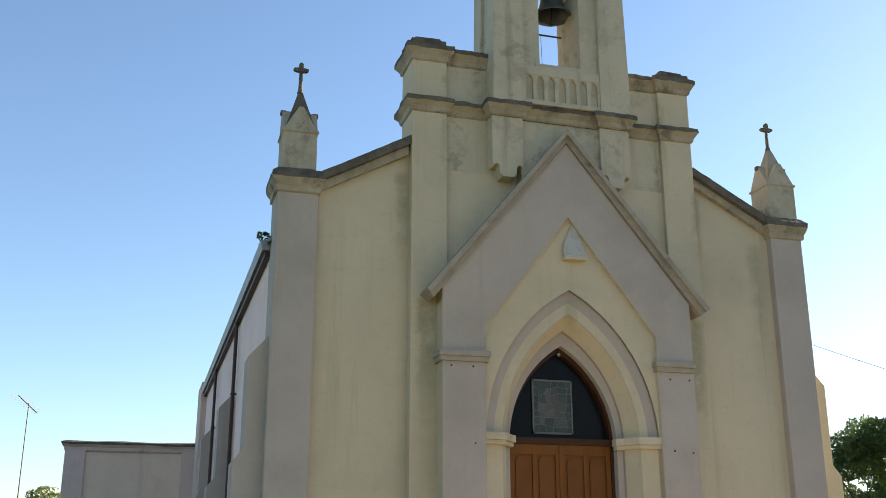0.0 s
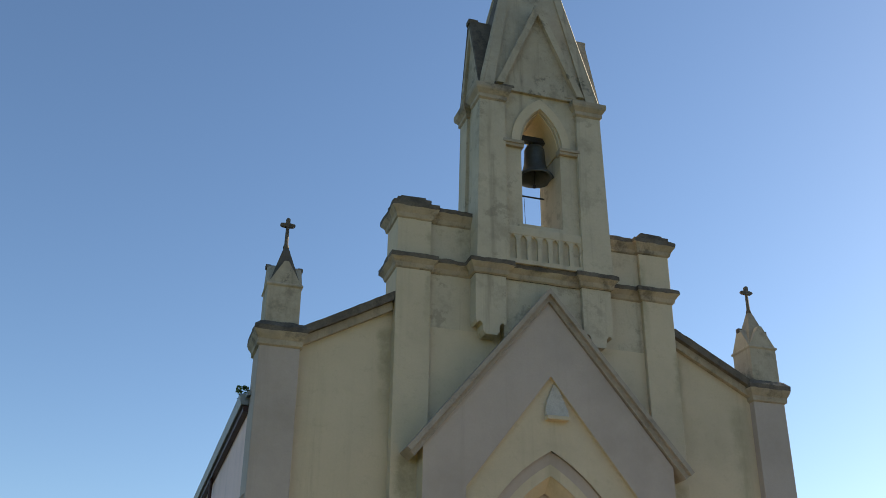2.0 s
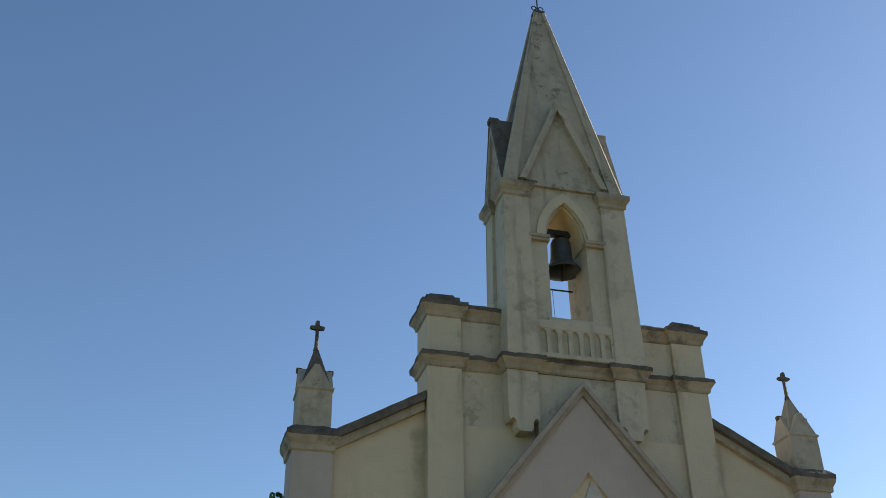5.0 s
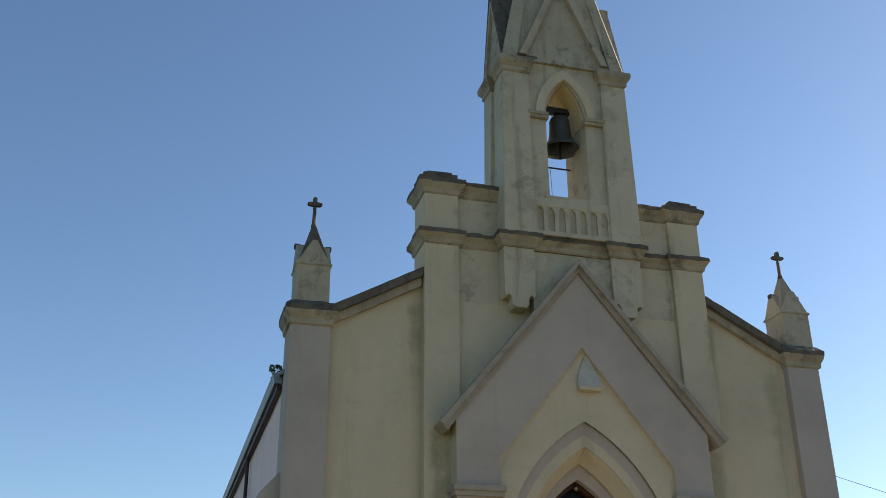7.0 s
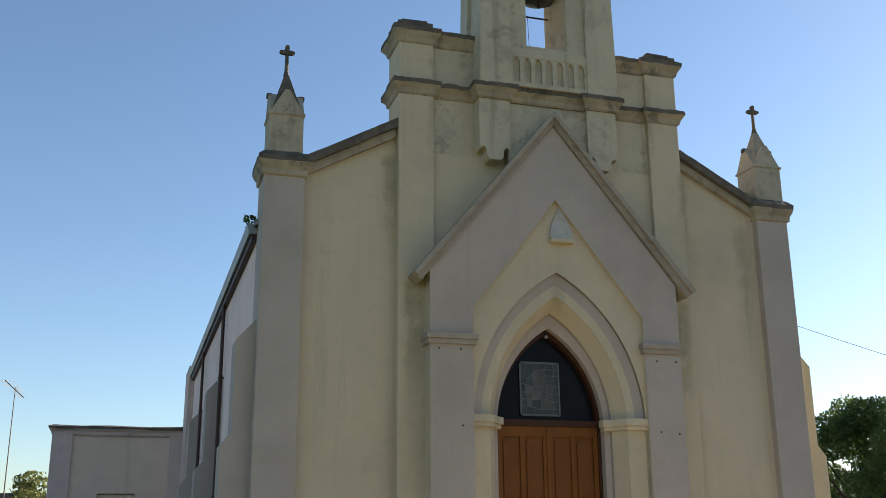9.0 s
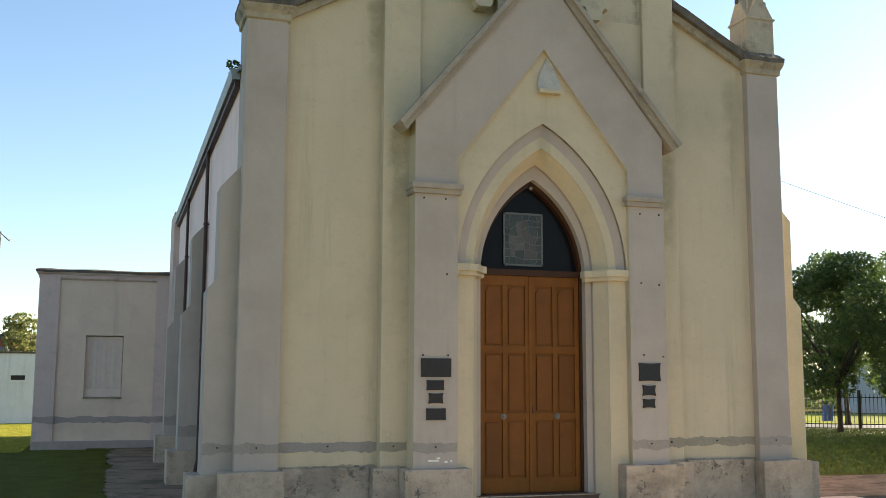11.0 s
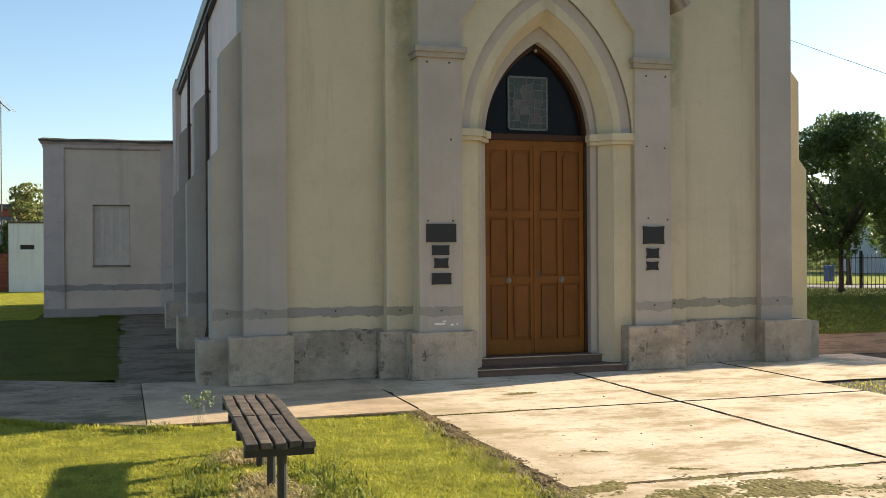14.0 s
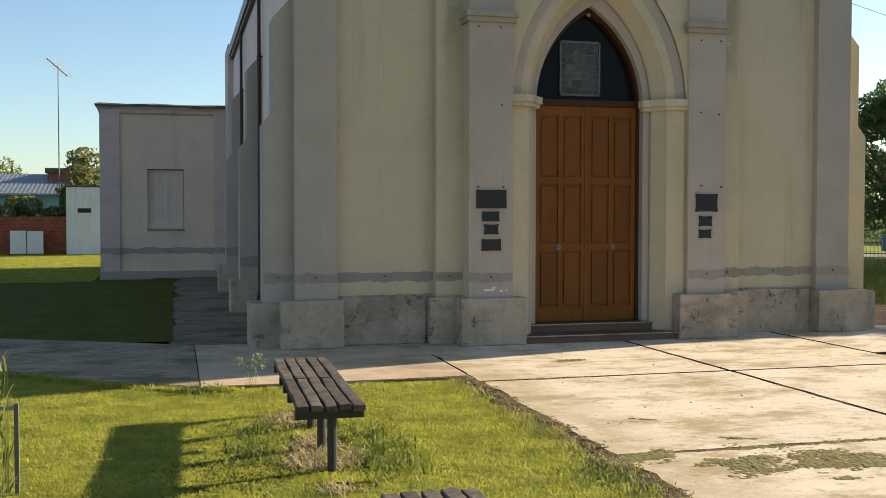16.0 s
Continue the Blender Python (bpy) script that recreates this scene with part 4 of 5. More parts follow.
# plaques
def plaque(x0, z0, x1, z1, wavy, y=-0.46):
    b = B()
    pts = []
    n = 8
    for (ax, az), (bx, bz) in (((x0, z0), (x1, z0)), ((x1, z0), (x1, z1)), ((x1, z1), (x0, z1)), ((x0, z1), (x0, z0))):
        for i in range(n):
            t = i / n
            k = wavy * math.sin(math.pi * t)
            x, z = ax + (bx - ax) * t, az + (bz - az) * t
            cx_, cz_ = (x0 + x1) / 2, (z0 + z1) / 2
            pts.append((x + (cx_ - x) * k * (ax == bx), z + (cz_ - z) * k * (az == bz)))
    prism(b, pts, y - 0.022, y, "y")
    th = thing("plaque", "small dark bronze plaque fixed to the porch pier" if x1 - x0 < 0.3 else "large dark bronze memorial plaque fixed to the porch pier", "plaque", "plaques beside the door")
    p = part("plate", b, PLAQUE, th)
    for k in range(4):
        b = B()
        z = z0 + (z1 - z0) * (0.22 + 0.18 * k)
        box(b, x0 + (x1 - x0) * 0.16, x1 - (x1 - x0) * 0.16, y - 0.025, y - 0.02, z, z + 0.012)
        part("raised_line", b, PLAQUE, p)


for x0, z0, x1, z1, wv in ((-1.765, 1.78, -1.36, 2.02, 0.0), (-1.69, 1.61, -1.455, 1.74, 0.03), (-1.665, 1.44, -1.465, 1.575, 0.1), (-1.695, 1.23, -1.43, 1.38, 0.03),
                          (1.37, 1.74, 1.705, 1.99, 0.06), (1.42, 1.54, 1.625, 1.685, 0.12), (1.42, 1.375, 1.615, 1.50, 0.14)):
    plaque(x0, z0, x1, z1, wv)
for x, z in ((-1.74, 2.06), (-1.40, 2.06), (-1.74, 4.12), (-1.44, 4.12), (1.46, 2.10), (1.76, 2.08), (1.44, 4.08), (1.74, 4.08), (-1.42, 3.12), (1.44, 3.1), (1.72, 3.08)):
    bm = B()
    cyl(bm, (x, -0.475, z), (x, -0.455, z), 0.012, n=8)
    part("wall_bolt", bm, IRON, church)

# bell
bell = thing("bell", "dark bronze bell hanging in the turret opening", "bell")
bm = B()
prof = [(0.0, 10.41), (0.09, 10.41), (0.14, 10.385), (0.165, 10.33), (0.17, 10.20), (0.18, 10.06), (0.205, 9.95), (0.262, 9.87), (0.295, 9.83), (0.30, 9.805), (0.287, 9.80), (0.22, 9.86), (0.16, 10.02), (0.14, 10.28), (0.0, 10.34)]
n = 28
rg = [[bm.verts.new((0.07 + r * math.cos(2 * math.pi * i / n), 0.03 + r * math.sin(2 * math.pi * i / n), z)) for i in range(n)] if r > 0 else None for r, z in prof]
for a, b_ in zip(rg, rg[1:]):
    if a and b_:
        for i in range(n):
            bm.faces.new((a[i], a[(i + 1) % n], b_[(i + 1) % n], b_[i]))
bm.faces.new(rg[1])
part("bell_body", bm, BRONZE, bell, smooth=True)
bm = B()
cyl(bm, (0.07, 0.03, 10.0), (0.05, 0.03, 9.69), 0.014)
bmesh.ops.create_uvsphere(bm, u_segments=10, v_segments=8, radius=0.036, matrix=Matrix.Translation((0.05, 0.03, 9.67)))
part("clapper", bm, IRON, bell)
bm = B()
box(bm, -0.34, 0.34, -0.03, 0.09, 10.47, 10.565, 0.01)
for dx in (-0.07, 0.0, 0.07):
    cyl(bm, (0.07 + dx, 0.03, 10.40), (0.07 + dx * 0.8, 0.03, 10.50), 0.022, n=8)
part("headstock", bm, IRON, bell, "dark timber headstock")
bm = B()
cyl(bm, (-0.33, 0.30, 9.62), (0.33, 0.30, 9.62), 0.014)
cyl(bm, (-0.02, 0.30, 9.60), (0.0, 0.30, 8.75), 0.004, n=5)
part("pull_rod", bm, IRON, bell)

# ---- annex ----
annex = thing("annex_building", "low pinkish plaster annex with a shuttered window", "building")
bm = B()
plate(bm, [(-7.44, -0.1), (-7.44, 4.45), (-4.0, 4.45), (-4.0, -0.1)], [(-6.25, 1.28), (-6.25, 2.91), (-5.31, 2.91), (-5.31, 1.28)], 15.24, 15.6)
box(bm, -7.44, -7.1, 15.6, 22, 0, 4.45)
box(bm, -7.44, -4.0, 21.7, 22, 0, 4.45)
part("wall", bm, BEIGE, annex)
bm = B()
box(bm, -7.46, -6.95, 15.18, 15.5, 0.17, 4.45, 0.01)
part("pilaster", bm, ROSE, annex)
bm = B()
box(bm, -4.52, -4.02, 15.18, 15.5, 0.17, 4.45, 0.01)
part("pilaster", bm, ROSE, annex)
bm = B()
box(bm, -7.47, -4.0, 15.16, 15.5, -0.1, 0.18, 0.02)
part("base_course", bm, BANDP, annex, "mauve grey base course")
bm = B()
mould(bm, [(-7.44, 22.0), (-7.44, 15.22), (-4.0, 15.22), (-4.0, 22.0)], [(0.0, 4.36), (0.04, 4.40), (0.05, 4.48), (0.12, 4.54), (0.12, 4.60), (0.02, 4.64)])
weather(bm, 0.025, 3)
part("cornice", bm, [CORN, ROSE], annex, "crumbling cornice")
for x0, x1, y_ in ((-6.95, -4.52, 15.24), (-7.46, -6.95, 15.18), (-4.52, -4.02, 15.18)):
    bm = B()
    n = 30
    wv = lambda x, q: 0.05 * noise.noise(Vector((x * 2.5, q, 3))) + 0.03 * noise.noise(Vector((x * 9, q, 8)))
    xs_ = [x0 + (x1 - x0) * i / n for i in range(n + 1)]
    prism(bm, [(x, 0.64 + wv(x, 1)) for x in xs_] + [(x, 0.80 + wv(x, 5)) for x in xs_[::-1]], y_ - 0.006, y_ + 0.01, "y")
    part("damp_band", bm, BANDP, annex, "peeling band of bare render")
bm = B()
box(bm, -6.25, -5.31, 15.40, 15.44, 1.28, 2.91)
part("window_recess", bm, PLINTH, annex, "dark window recess behind the shutters")
sh = part("shutter", B(), SHUT, annex, "closed grey louvred shutters")
bm = B()
for s in range(4):
    x0 = -6.243 + s * 0.2305
    for a, b_ in ((x0, x0 + 0.042), (x0 + 0.186, x0 + 0.229)):
        box(bm, a, b_, 15.340, 15.380, 1.31, 2.88)
    for z0, z1 in ((1.31, 1.50), (2.80, 2.88)):
        box(bm, x0 + 0.002, x0 + 0.227, 15.343, 15.380, z0, z1)
bm.to_mesh(sh.data)
bm.free()
for s in range(4):
    x0 = -6.243 + s * 0.2305
    for k in range(26):
        z = 1.50 + k * 0.05
        bm = B()
        prism(bm, [(15.342, z), (15.356, z + 0.046), (15.366, z + 0.05), (15.352, z + 0.004)], x0 + 0.042, x0 + 0.186, "x")
        part("slat", bm, SHUT, sh)
bm = B()
box(bm, -6.27, -5.29, 15.20, 15.335, 1.255, 1.29, 0.006)
part("sill", bm, CORNL, annex, "stained sill")

# ---- beyond the annex ----
shed = thing("garden_shed", "whitewashed flat roofed shed with a small vent", "shed")
bm = B()
plate(bm, [(-10.0, -0.1), (-10.0, 2.85), (-5.0, 2.85), (-5.0, -0.1)], [(-9.55, 1.62), (-9.55, 1.95), (-9.0, 1.95), (-9.0, 1.62)], 32.5, 32.7)
box(bm, -10.0, -9.8, 32.7, 35, 0, 2.85)
part("wall", bm, WHITE, shed)
bm = B()
box(bm, -10.05, -5, 32.45, 35, 2.85, 2.93, 0.02)
part("roof", bm, CORN, shed)
bm = B()
box(bm, -9.55, -9.0, 32.62, 32.7, 1.62, 1.95)
part("vent", bm, IRON, shed)
bm = B()
box(bm, -9.57, -8.98, 32.46, 32.5, 1.62, 1.76)
part("vent_flap", bm, WHITE, shed)
gw = thing("garden_wall", "low red brick garden wall", "wall")
rnd = random.Random(2)
proto = None
for row in range(10):
    for k in range(26):
        x = -16.6 + k * 0.257 + (row % 2) * 0.128
        if proto is None:
            bm = B()
            box(bm, 0, 0.245, 0, 0.12, 0, 0.15, 0.006)
            proto = mesh_of("brick", bm, BRICK)
        ob = new("brick", proto)
        ob.parent = gw
        ob.location = (x, 33.4 + rnd.uniform(-0.006, 0.006), row * 0.16)
bm = B()
box(bm, -16.6, -9.9, 33.415, 33.5, 0, 1.6)
part("mortar", bm, JOINT, gw)
for x in (-12.3, -11.62):
    bd = thing("white_board", "white painted panel leaning on the brick wall", "board", "white panels by the wall")
    bm = B()
    box(bm, x, x + 0.64, 33.0, 33.05, 0.02, 1.0 if x < -12 else 0.98, 0.006)
    part("panel", bm, WHITE, bd)
hs = thing("neighbour_house", "single storey teal house with a corrugated metal roof", "house")
bm = B()
box(bm, -24, -11.2, 45.5, 52, 0, 2.8)
part("wall", bm, TEAL, hs)
bm = B()
prism(bm, [(44.9, 2.72), (44.9, 2.80), (49.5, 4.0), (49.5, 3.9)], -24.5, -11.0, "x")
for k in range(60):
    x = -24.4 + k * 0.225
    prism(bm, [(44.9, 2.80), (44.9, 2.815), (49.5, 4.015), (49.5, 4.0)], x, x + 0.05, "x")
part("roof", bm, ZINC, hs)
hs2 = thing("neighbour_house", "dark tiled house roof behind the shed", "house")
bm = B()
box(bm, -12.4, -6, 48, 54, 0, 4.0)
part("wall", bm, BRICK, hs2)
bm = B()
box(bm, -12.6, -6, 47.8, 54, 4.0, 4.3, 0.03)
box(bm, -11.2, -10.5, 48.2, 48.8, 4.3, 4.75, 0.03)
part("roof", bm, CORN, hs2)
ant = thing("antenna_mast", "tall thin television antenna mast", "antenna")
bm = B()
cyl(bm, (-10.62, 36, 0), (-10.62, 36, 8.4), 0.035, 0.02)
part("pole", bm, STAKE, ant)
bm = B()
cyl(bm, (-11.12, 36.2, 8.75), (-10.22, 35.8, 7.94), 0.022)
d = Vector((-1.0, 0.4, 0.9)).normalized()
for k in range(9):
    p = Vector((-11.12, 36.2, 8.75)) - d * (0.04 + k * 0.155)
    cyl(bm, p - Vector((0.55 - 0.03 * k, 0.9, 0.1)) * 0.6, p + Vector((0.55 - 0.03 * k, 0.9, 0.1)) * 0.6, 0.008, n=5)
part("aerial", bm, STAKE, ant)


# ---- plants ----
def leaf_cloud(centres, count, size, seed, flat=0.7):
    """Vertices and faces of many small leaves in clumps round the given centres (x, y, z, radius)."""
    g = np.random.default_rng(seed)
    c = np.array(centres)
    w = c[:, 3] ** 2
    pick = g.choice(len(c), count, p=w / w.sum())
    v = g.normal(size=(count, 3))
    v /= np.linalg.norm(v, axis=1, keepdims=True)
    rad = g.uniform(0.55, 1.0, count) ** 0.6
    pos = c[pick, :3] + v * (rad * c[pick, 3])[:, None] * np.array([1, 1, 0.85])
    a = g.normal(size=(count, 3))
    a /= np.linalg.norm(a, axis=1, keepdims=True)
    b = np.cross(a, g.normal(size=(count, 3)))
    b /= np.linalg.norm(b, axis=1, keepdims=True)
    s = size * g.uniform(0.6, 1.3, count)[:, None]
    quad = np.stack([pos - a * s, pos + b * s * 0.45, pos + a * s, pos - b * s * 0.45], 1).reshape(-1, 3)
    faces = np.arange(count * 4).reshape(-1, 4)
    return quad, faces


def from_arrays(name, verts, faces, material, parent=None):
    me = bpy.data.meshes.new(name)
    me.from_pydata(verts.tolist(), [], faces.tolist())
    me.materials.append(material)
    ob = new(name, me)
    if parent is not None:
        ob.parent = parent
    return ob


def tree(x, y, height, crown_r, trunk_h, seed, leaves, size, material=None, clump=(0.12, 0.27), label="leafy dark green broadleaf tree on the lawn"):
    g = random.Random(seed)
    t = thing("tree", label, "tree", at=(0, 0, 0))
    bm = B()
    p = Vector((x, y, 0))
    lean = Vector((g.uniform(-0.1, 0.1), g.uniform(-0.1, 0.1), 0))
    q = p + Vector((0, 0, trunk_h)) + lean
    cyl(bm, p - Vector((0, 0, 0.1)), p + Vector((0, 0, 0.25)), 0.16 * height / 7, 0.095 * height / 7, 10)
    cyl(bm, p + Vector((0, 0, 0.2)), q, 0.095 * height / 7, 0.075 * height / 7, 10)
    cs = []
    for k in range(9):
        a = 2 * math.pi * k / 9 + g.uniform(-0.3, 0.3)
        up = g.uniform(0.35, 0.9)
        e = q + Vector((math.cos(a) * crown_r * 0.7, math.sin(a) * crown_r * 0.7, (height - trunk_h) * up * 0.75))
        m_ = q.lerp(e, 0.5) + Vector((0, 0, 0.25))
        cyl(bm, q, m_, 0.07 * height / 7, 0.045 * height / 7, 7)
        cyl(bm, m_, e, 0.045 * height / 7, 0.012, 6)
    part("trunk", bm, BARK, t)
    for k in range(52):
        a = g.uniform(0, 2 * math.pi)
        h = g.uniform(0.0, 1.0)
        rr = crown_r * math.sqrt(g.random()) * (0.95 - 0.55 * max(0, h - 0.45) / 0.55) * (0.75 + 0.25 * min(1, h / 0.2))
        cs.append((x + math.cos(a) * rr, y + math.sin(a) * rr, trunk_h * 0.95 + h * (height - trunk_h) * 0.90, crown_r * g.uniform(*clump)))
    v, f = leaf_cloud(cs, leaves, size, seed)
    from_arrays("crown", v, f, material or LEAF, t)
    return t


tree(19.8, 18.2, 6.8, 2.85, 1.7, 11, 23000, 0.078)
tree(25.0, 17.5, 9.3, 3.9, 1.9, 12, 30000, 0.083)
tree(24.5, 23.5, 8.0, 3.2, 2.0, 13, 18000, 0.085)
tree(31, 14.5, 8.5, 3.6, 2.2, 14, 16000, 0.09)
# unseen trees off to the right, added to shade lawn, track and paving
for k, (x, y, h, r) in enumerate(((14.8, 3.7, 4.9, 2.6), (19.2, 10.0, 6.2, 2.9), (22.8, 14.3, 6.8, 3.0), (20.5, 6.0, 6.5, 2.9), (28.0, 8.5, 7.8, 3.4))):
    tree(x, y, h, r, 0.8, 50 + k, 15000, 0.16, None, (0.17, 0.33))
for k, (x, y, h, r) in enumerate(((-9.4, 37.5, 5.3, 1.7), (-17, 62, 5.6, 2.8), (-23, 60, 5.8, 3.0), (-12.5, 64, 5.4, 2.6))):
    tree(x, y, h, r, 1.6, 30 + k, 2400, 0.12, LEAFB, (0.14, 0.30), "pale green tree behind the neighbouring houses")
hedge = thing("hedge", "overgrown leafy climbing hedge over the garden wall", "hedge")
g = random.Random(8)
cs = [(-16.5 + k * 0.42 + g.uniform(-0.2, 0.2), 34.0 + g.uniform(-0.3, 0.3), 1.75 + g.uniform(-0.2, 0.5), g.uniform(0.3, 0.55)) for k in range(16)] + [(-10.1, 33.4, 1.9 + 0.2 * k, 0.25) for k in range(5)]
v, f = leaf_cloud(cs, 6500, 0.09, 9)
from_arrays("leaves", v, f, LEAFB, hedge)
tuft = thing("roof_weed", "small weed growing on the gutter end", "plant")
v, f = leaf_cloud([(-4.16, 0.55, 5.98, 0.09), (-4.12, 0.80, 5.95, 0.07)], 110, 0.035, 4)
from_arrays("leaves", v, f, LEAF, tuft)
far = thing("far_trees", "distant line of trees beyond the road", "trees", kind="stuff")
g = random.Random(3)
cs = [(45 + k * 2.2 + g.uniform(-1, 1), 58 - k * 1.9 + g.uniform(-2, 2), g.uniform(1.0, 4.0), g.uniform(1.2, 2.2)) for k in range(26)]
v, f = leaf_cloud(cs, 14000, 0.25, 19)
from_arrays("foliage", v, f, LEAF, far)

# ---- street side ----
fence = thing("iron_fence", "black iron railing fence round the church lawn", "fence")
F0, F1 = Vector((13.0, 26.0, 0)), Vector((46.0, 5.2, 0))
fd = F1 - F0
L = fd.length
fd.normalize()
bar_bm = B()
cyl(bar_bm, (0, 0, 0), (0, 0, 1.36), 0.014, n=5)
bar_me = mesh_of("bar", bar_bm, IRON)
post_bm = B()
box(post_bm, -0.045, 0.045, -0.045, 0.045, -0.05, 1.5, 0.006)
post_me = mesh_of("post", post_bm, IRON)
for k in range(int(L / 2.2) + 1):
    ob = new("post", post_me)
    ob.parent, ob.location = fence, F0 + fd * (k * 2.2)
for k in range(int(L / 0.145)):
    ob = new("bar", bar_me)
    ob.parent, ob.location = fence, F0 + fd * (k * 0.145 + 0.07)
bm = B()
for z in (0.18, 1.22):
    cyl(bm, F0 + Vector((0, 0, z)), F1 + Vector((0, 0, z)), 0.02, n=6)
part("rail", bm, IRON, fence)
side = Vector((fd.y, -fd.x, 0)) * -1
bm = B()
q = [F0 - fd * 60 + side * 1.2, F1 + fd * 80 + side * 1.2, F1 + fd * 80 + side * 5.0, F0 - fd * 60 + side * 5.0]
prism(bm, [(p.x, p.y) for p in q], -0.06, 0.0, "z")
tagged(part("road", bm, ASPHALT), "pale sunlit street beyond the fence", "road", kind="structure")
bm = B()
q = [F0 - fd * 60 + side * 5.05, F1 + fd * 80 + side * 5.05, F1 + fd * 80 + side * 22, F0 - fd * 60 + side * 22]
prism(bm, [(p.x, p.y) for p in q], -0.06, 0.02, "z")
tagged(part("verge", bm, TURF), "sunlit grass verge across the street", "verge", kind="structure")
hr = thing("street_house", "pale bluish house across the street", "house")
bm = B()
c = F0 + fd * 14 + side * 24
for k in range(2):
    o = c + fd * (k * 13)
    pts = [o, o + fd * 11.5, o + fd * 11.5 + side * 7, o + side * 7]
    prism(bm, [(p.x, p.y) for p in pts], 0, 3.0, "z")
part("wall", bm, FARWALL, hr)
bm = B()
for k in range(2):
    o = c + fd * (k * 13) - side * 0.3
    pts = [o, o + fd * 11.5, o + fd * 11.5 + side * 7.5, o + side * 7.5]
    prism(bm, [(p.x, p.y) for p in pts], 3.0, 3.25, "z")
part("roof", bm, CORN, hr)
for k in range(4):
    o = c + fd * (2 + k * 5.6) - side * 0.03
    bm = B()
    pts = [o, o + fd * 1.1, o + fd * 1.1 + side * 0.02, o + side * 0.02]
    prism(bm, [(p.x, p.y) for p in pts], 1.0, 2.2, "z")
    part("window", bm, DARKGLASS, hr)
bn = thing("blue_bin", "blue plastic bin behind the fence", "bin")
bm = B()
p = Vector((26.4, 27.2, 0))
box(bm, p.x - 0.18, p.x + 0.18, p.y - 0.18, p.y + 0.18, 0, 0.70, 0.03)
box(bm, p.x - 0.20, p.x + 0.20, p.y - 0.20, p.y + 0.20, 0.69, 0.77, 0.02)
part("body", bm, BLUE, bn)
for k in range(3):
    pl = thing("street_post", "pale round post by the street", "post", "posts along the street")
    bm = B()
    o = F0 + fd * (9.3 + k * 4.6) + side * 6.2
    cyl(bm, o, o + Vector((0, 0, 2.4)), 0.07)
    part("shaft", bm, WHITE, pl)
wire = thing("overhead_wire", "thin overhead cable sagging across the sky", "cable")
bm = B()
W0, W1 = Vector((20.0, 33.0, 15.1)), Vector((12.25, 3.0, 4.15))
pts = [W0.lerp(W1, k / 24) - Vector((0, 0, 0.15 * math.sin(math.pi * k / 24))) for k in range(25)]
for p, q in zip(pts, pts[1:]):
    cyl(bm, p, q, 0.008, n=5)
part("cable", bm, IRON, wire)


# ---- benches ----
def bench(at, label):
    t = thing("bench", label, "bench", "park benches", at=at)
    g = random.Random(4)
    for half in range(2):
        for k in range(5):
            bm = B()
            x = -0.225 + k * 0.094
            if k == 4 and half == 1:
                bm.free()
                continue
            y0 = half * 1.165 + g.uniform(-0.012, 0.012)
            box(bm, x, x + 0.078, y0 + 0.004, y0 + (2.31 if k == 4 else 1.13), 0.395, 0.438, 0.007)
            bmesh.ops.subdivide_edges(bm, edges=[e for e in bm.edges if e.calc_length() > 0.5], cuts=5)
            rough_up(bm, 0.011, k + half * 7)
            part("slat", bm, SLAT, t)
    # the bar at 1.158 is unseen, added to block light through the slat joint
    for y in (0.12, 0.75, 1.158, 1.52, 2.18):
        bm = B()
        box(bm, -0.23, 0.23, y - 0.05, y + 0.03, 0.335, 0.396, 0.004)
        part("crossbar", bm, IRON, t)
    for y in (0.12, 0.75, 1.52, 2.18):
        bm = B()
        cyl(bm, (0.02, y, -0.12), (0.02, y, 0.345), 0.033, n=12)
        part("leg", bm, IRON, t, "dark iron leg")
    return t


first = bench((-4.545, -6.42, 0), "weathered wooden slat bench on iron posts in the grass")
first.rotation_euler = (0, 0, -0.026)
second = copy_thing(first, pose(-4.42, -10.88, 0))

# post and reed at the lawn's edge
ip = thing("stake", "short dark iron stake with a rail in the grass", "post")
bm = B()
box(bm, -6.497, -6.470, -6.415, -6.388, -0.1, 0.54, 0.003)
part("upright", bm, STAKE, ip)
bm = B()
box(bm, -7.6, -6.497, -6.41, -6.39, 0.50, 0.525)
part("rail", bm, ZINC, ip)


def blades(name, roots, height, width, seed, material, parent=None, bend=0.35, segs=2):
    g = np.random.default_rng(seed)
    n = len(roots)
    a = g.uniform(0, 2 * np.pi, n)
    d = np.stack([np.cos(a), np.sin(a), np.zeros(n)], 1)
    sd = np.stack([-np.sin(a), np.cos(a), np.zeros(n)], 1)
    h = height * g.uniform(0.45, 1.25, n)[:, None]
    w = width * g.uniform(0.7, 1.2, n)[:, None]
    up = np.array([[0, 0, 1.0]])
    bd = bend * g.uniform(0.2, 1.6, n)[:, None]
    p0 = roots
    p1 = roots + up * h * 0.6 + d * h * bd * 0.35
    p2 = roots + up * h * (1 - bd * 0.3) + d * h * bd
    v = np.stack([p0 - sd * w, p0 + sd * w, p1 + sd * w * 0.7, p1 - sd * w * 0.7, p2], 1).reshape(-1, 3)
    i = np.arange(n)[:, None] * 5
    faces = (i + np.array([[0, 1, 2, 3]])).tolist() + (i + np.array([[3, 2, 4]])).tolist()
    me = bpy.data.meshes.new(name)
    me.from_pydata(v.tolist(), [], faces)
    me.materials.append(material)
    ob = new(name, me)
    if parent is not None:
        ob.parent = parent
    return ob


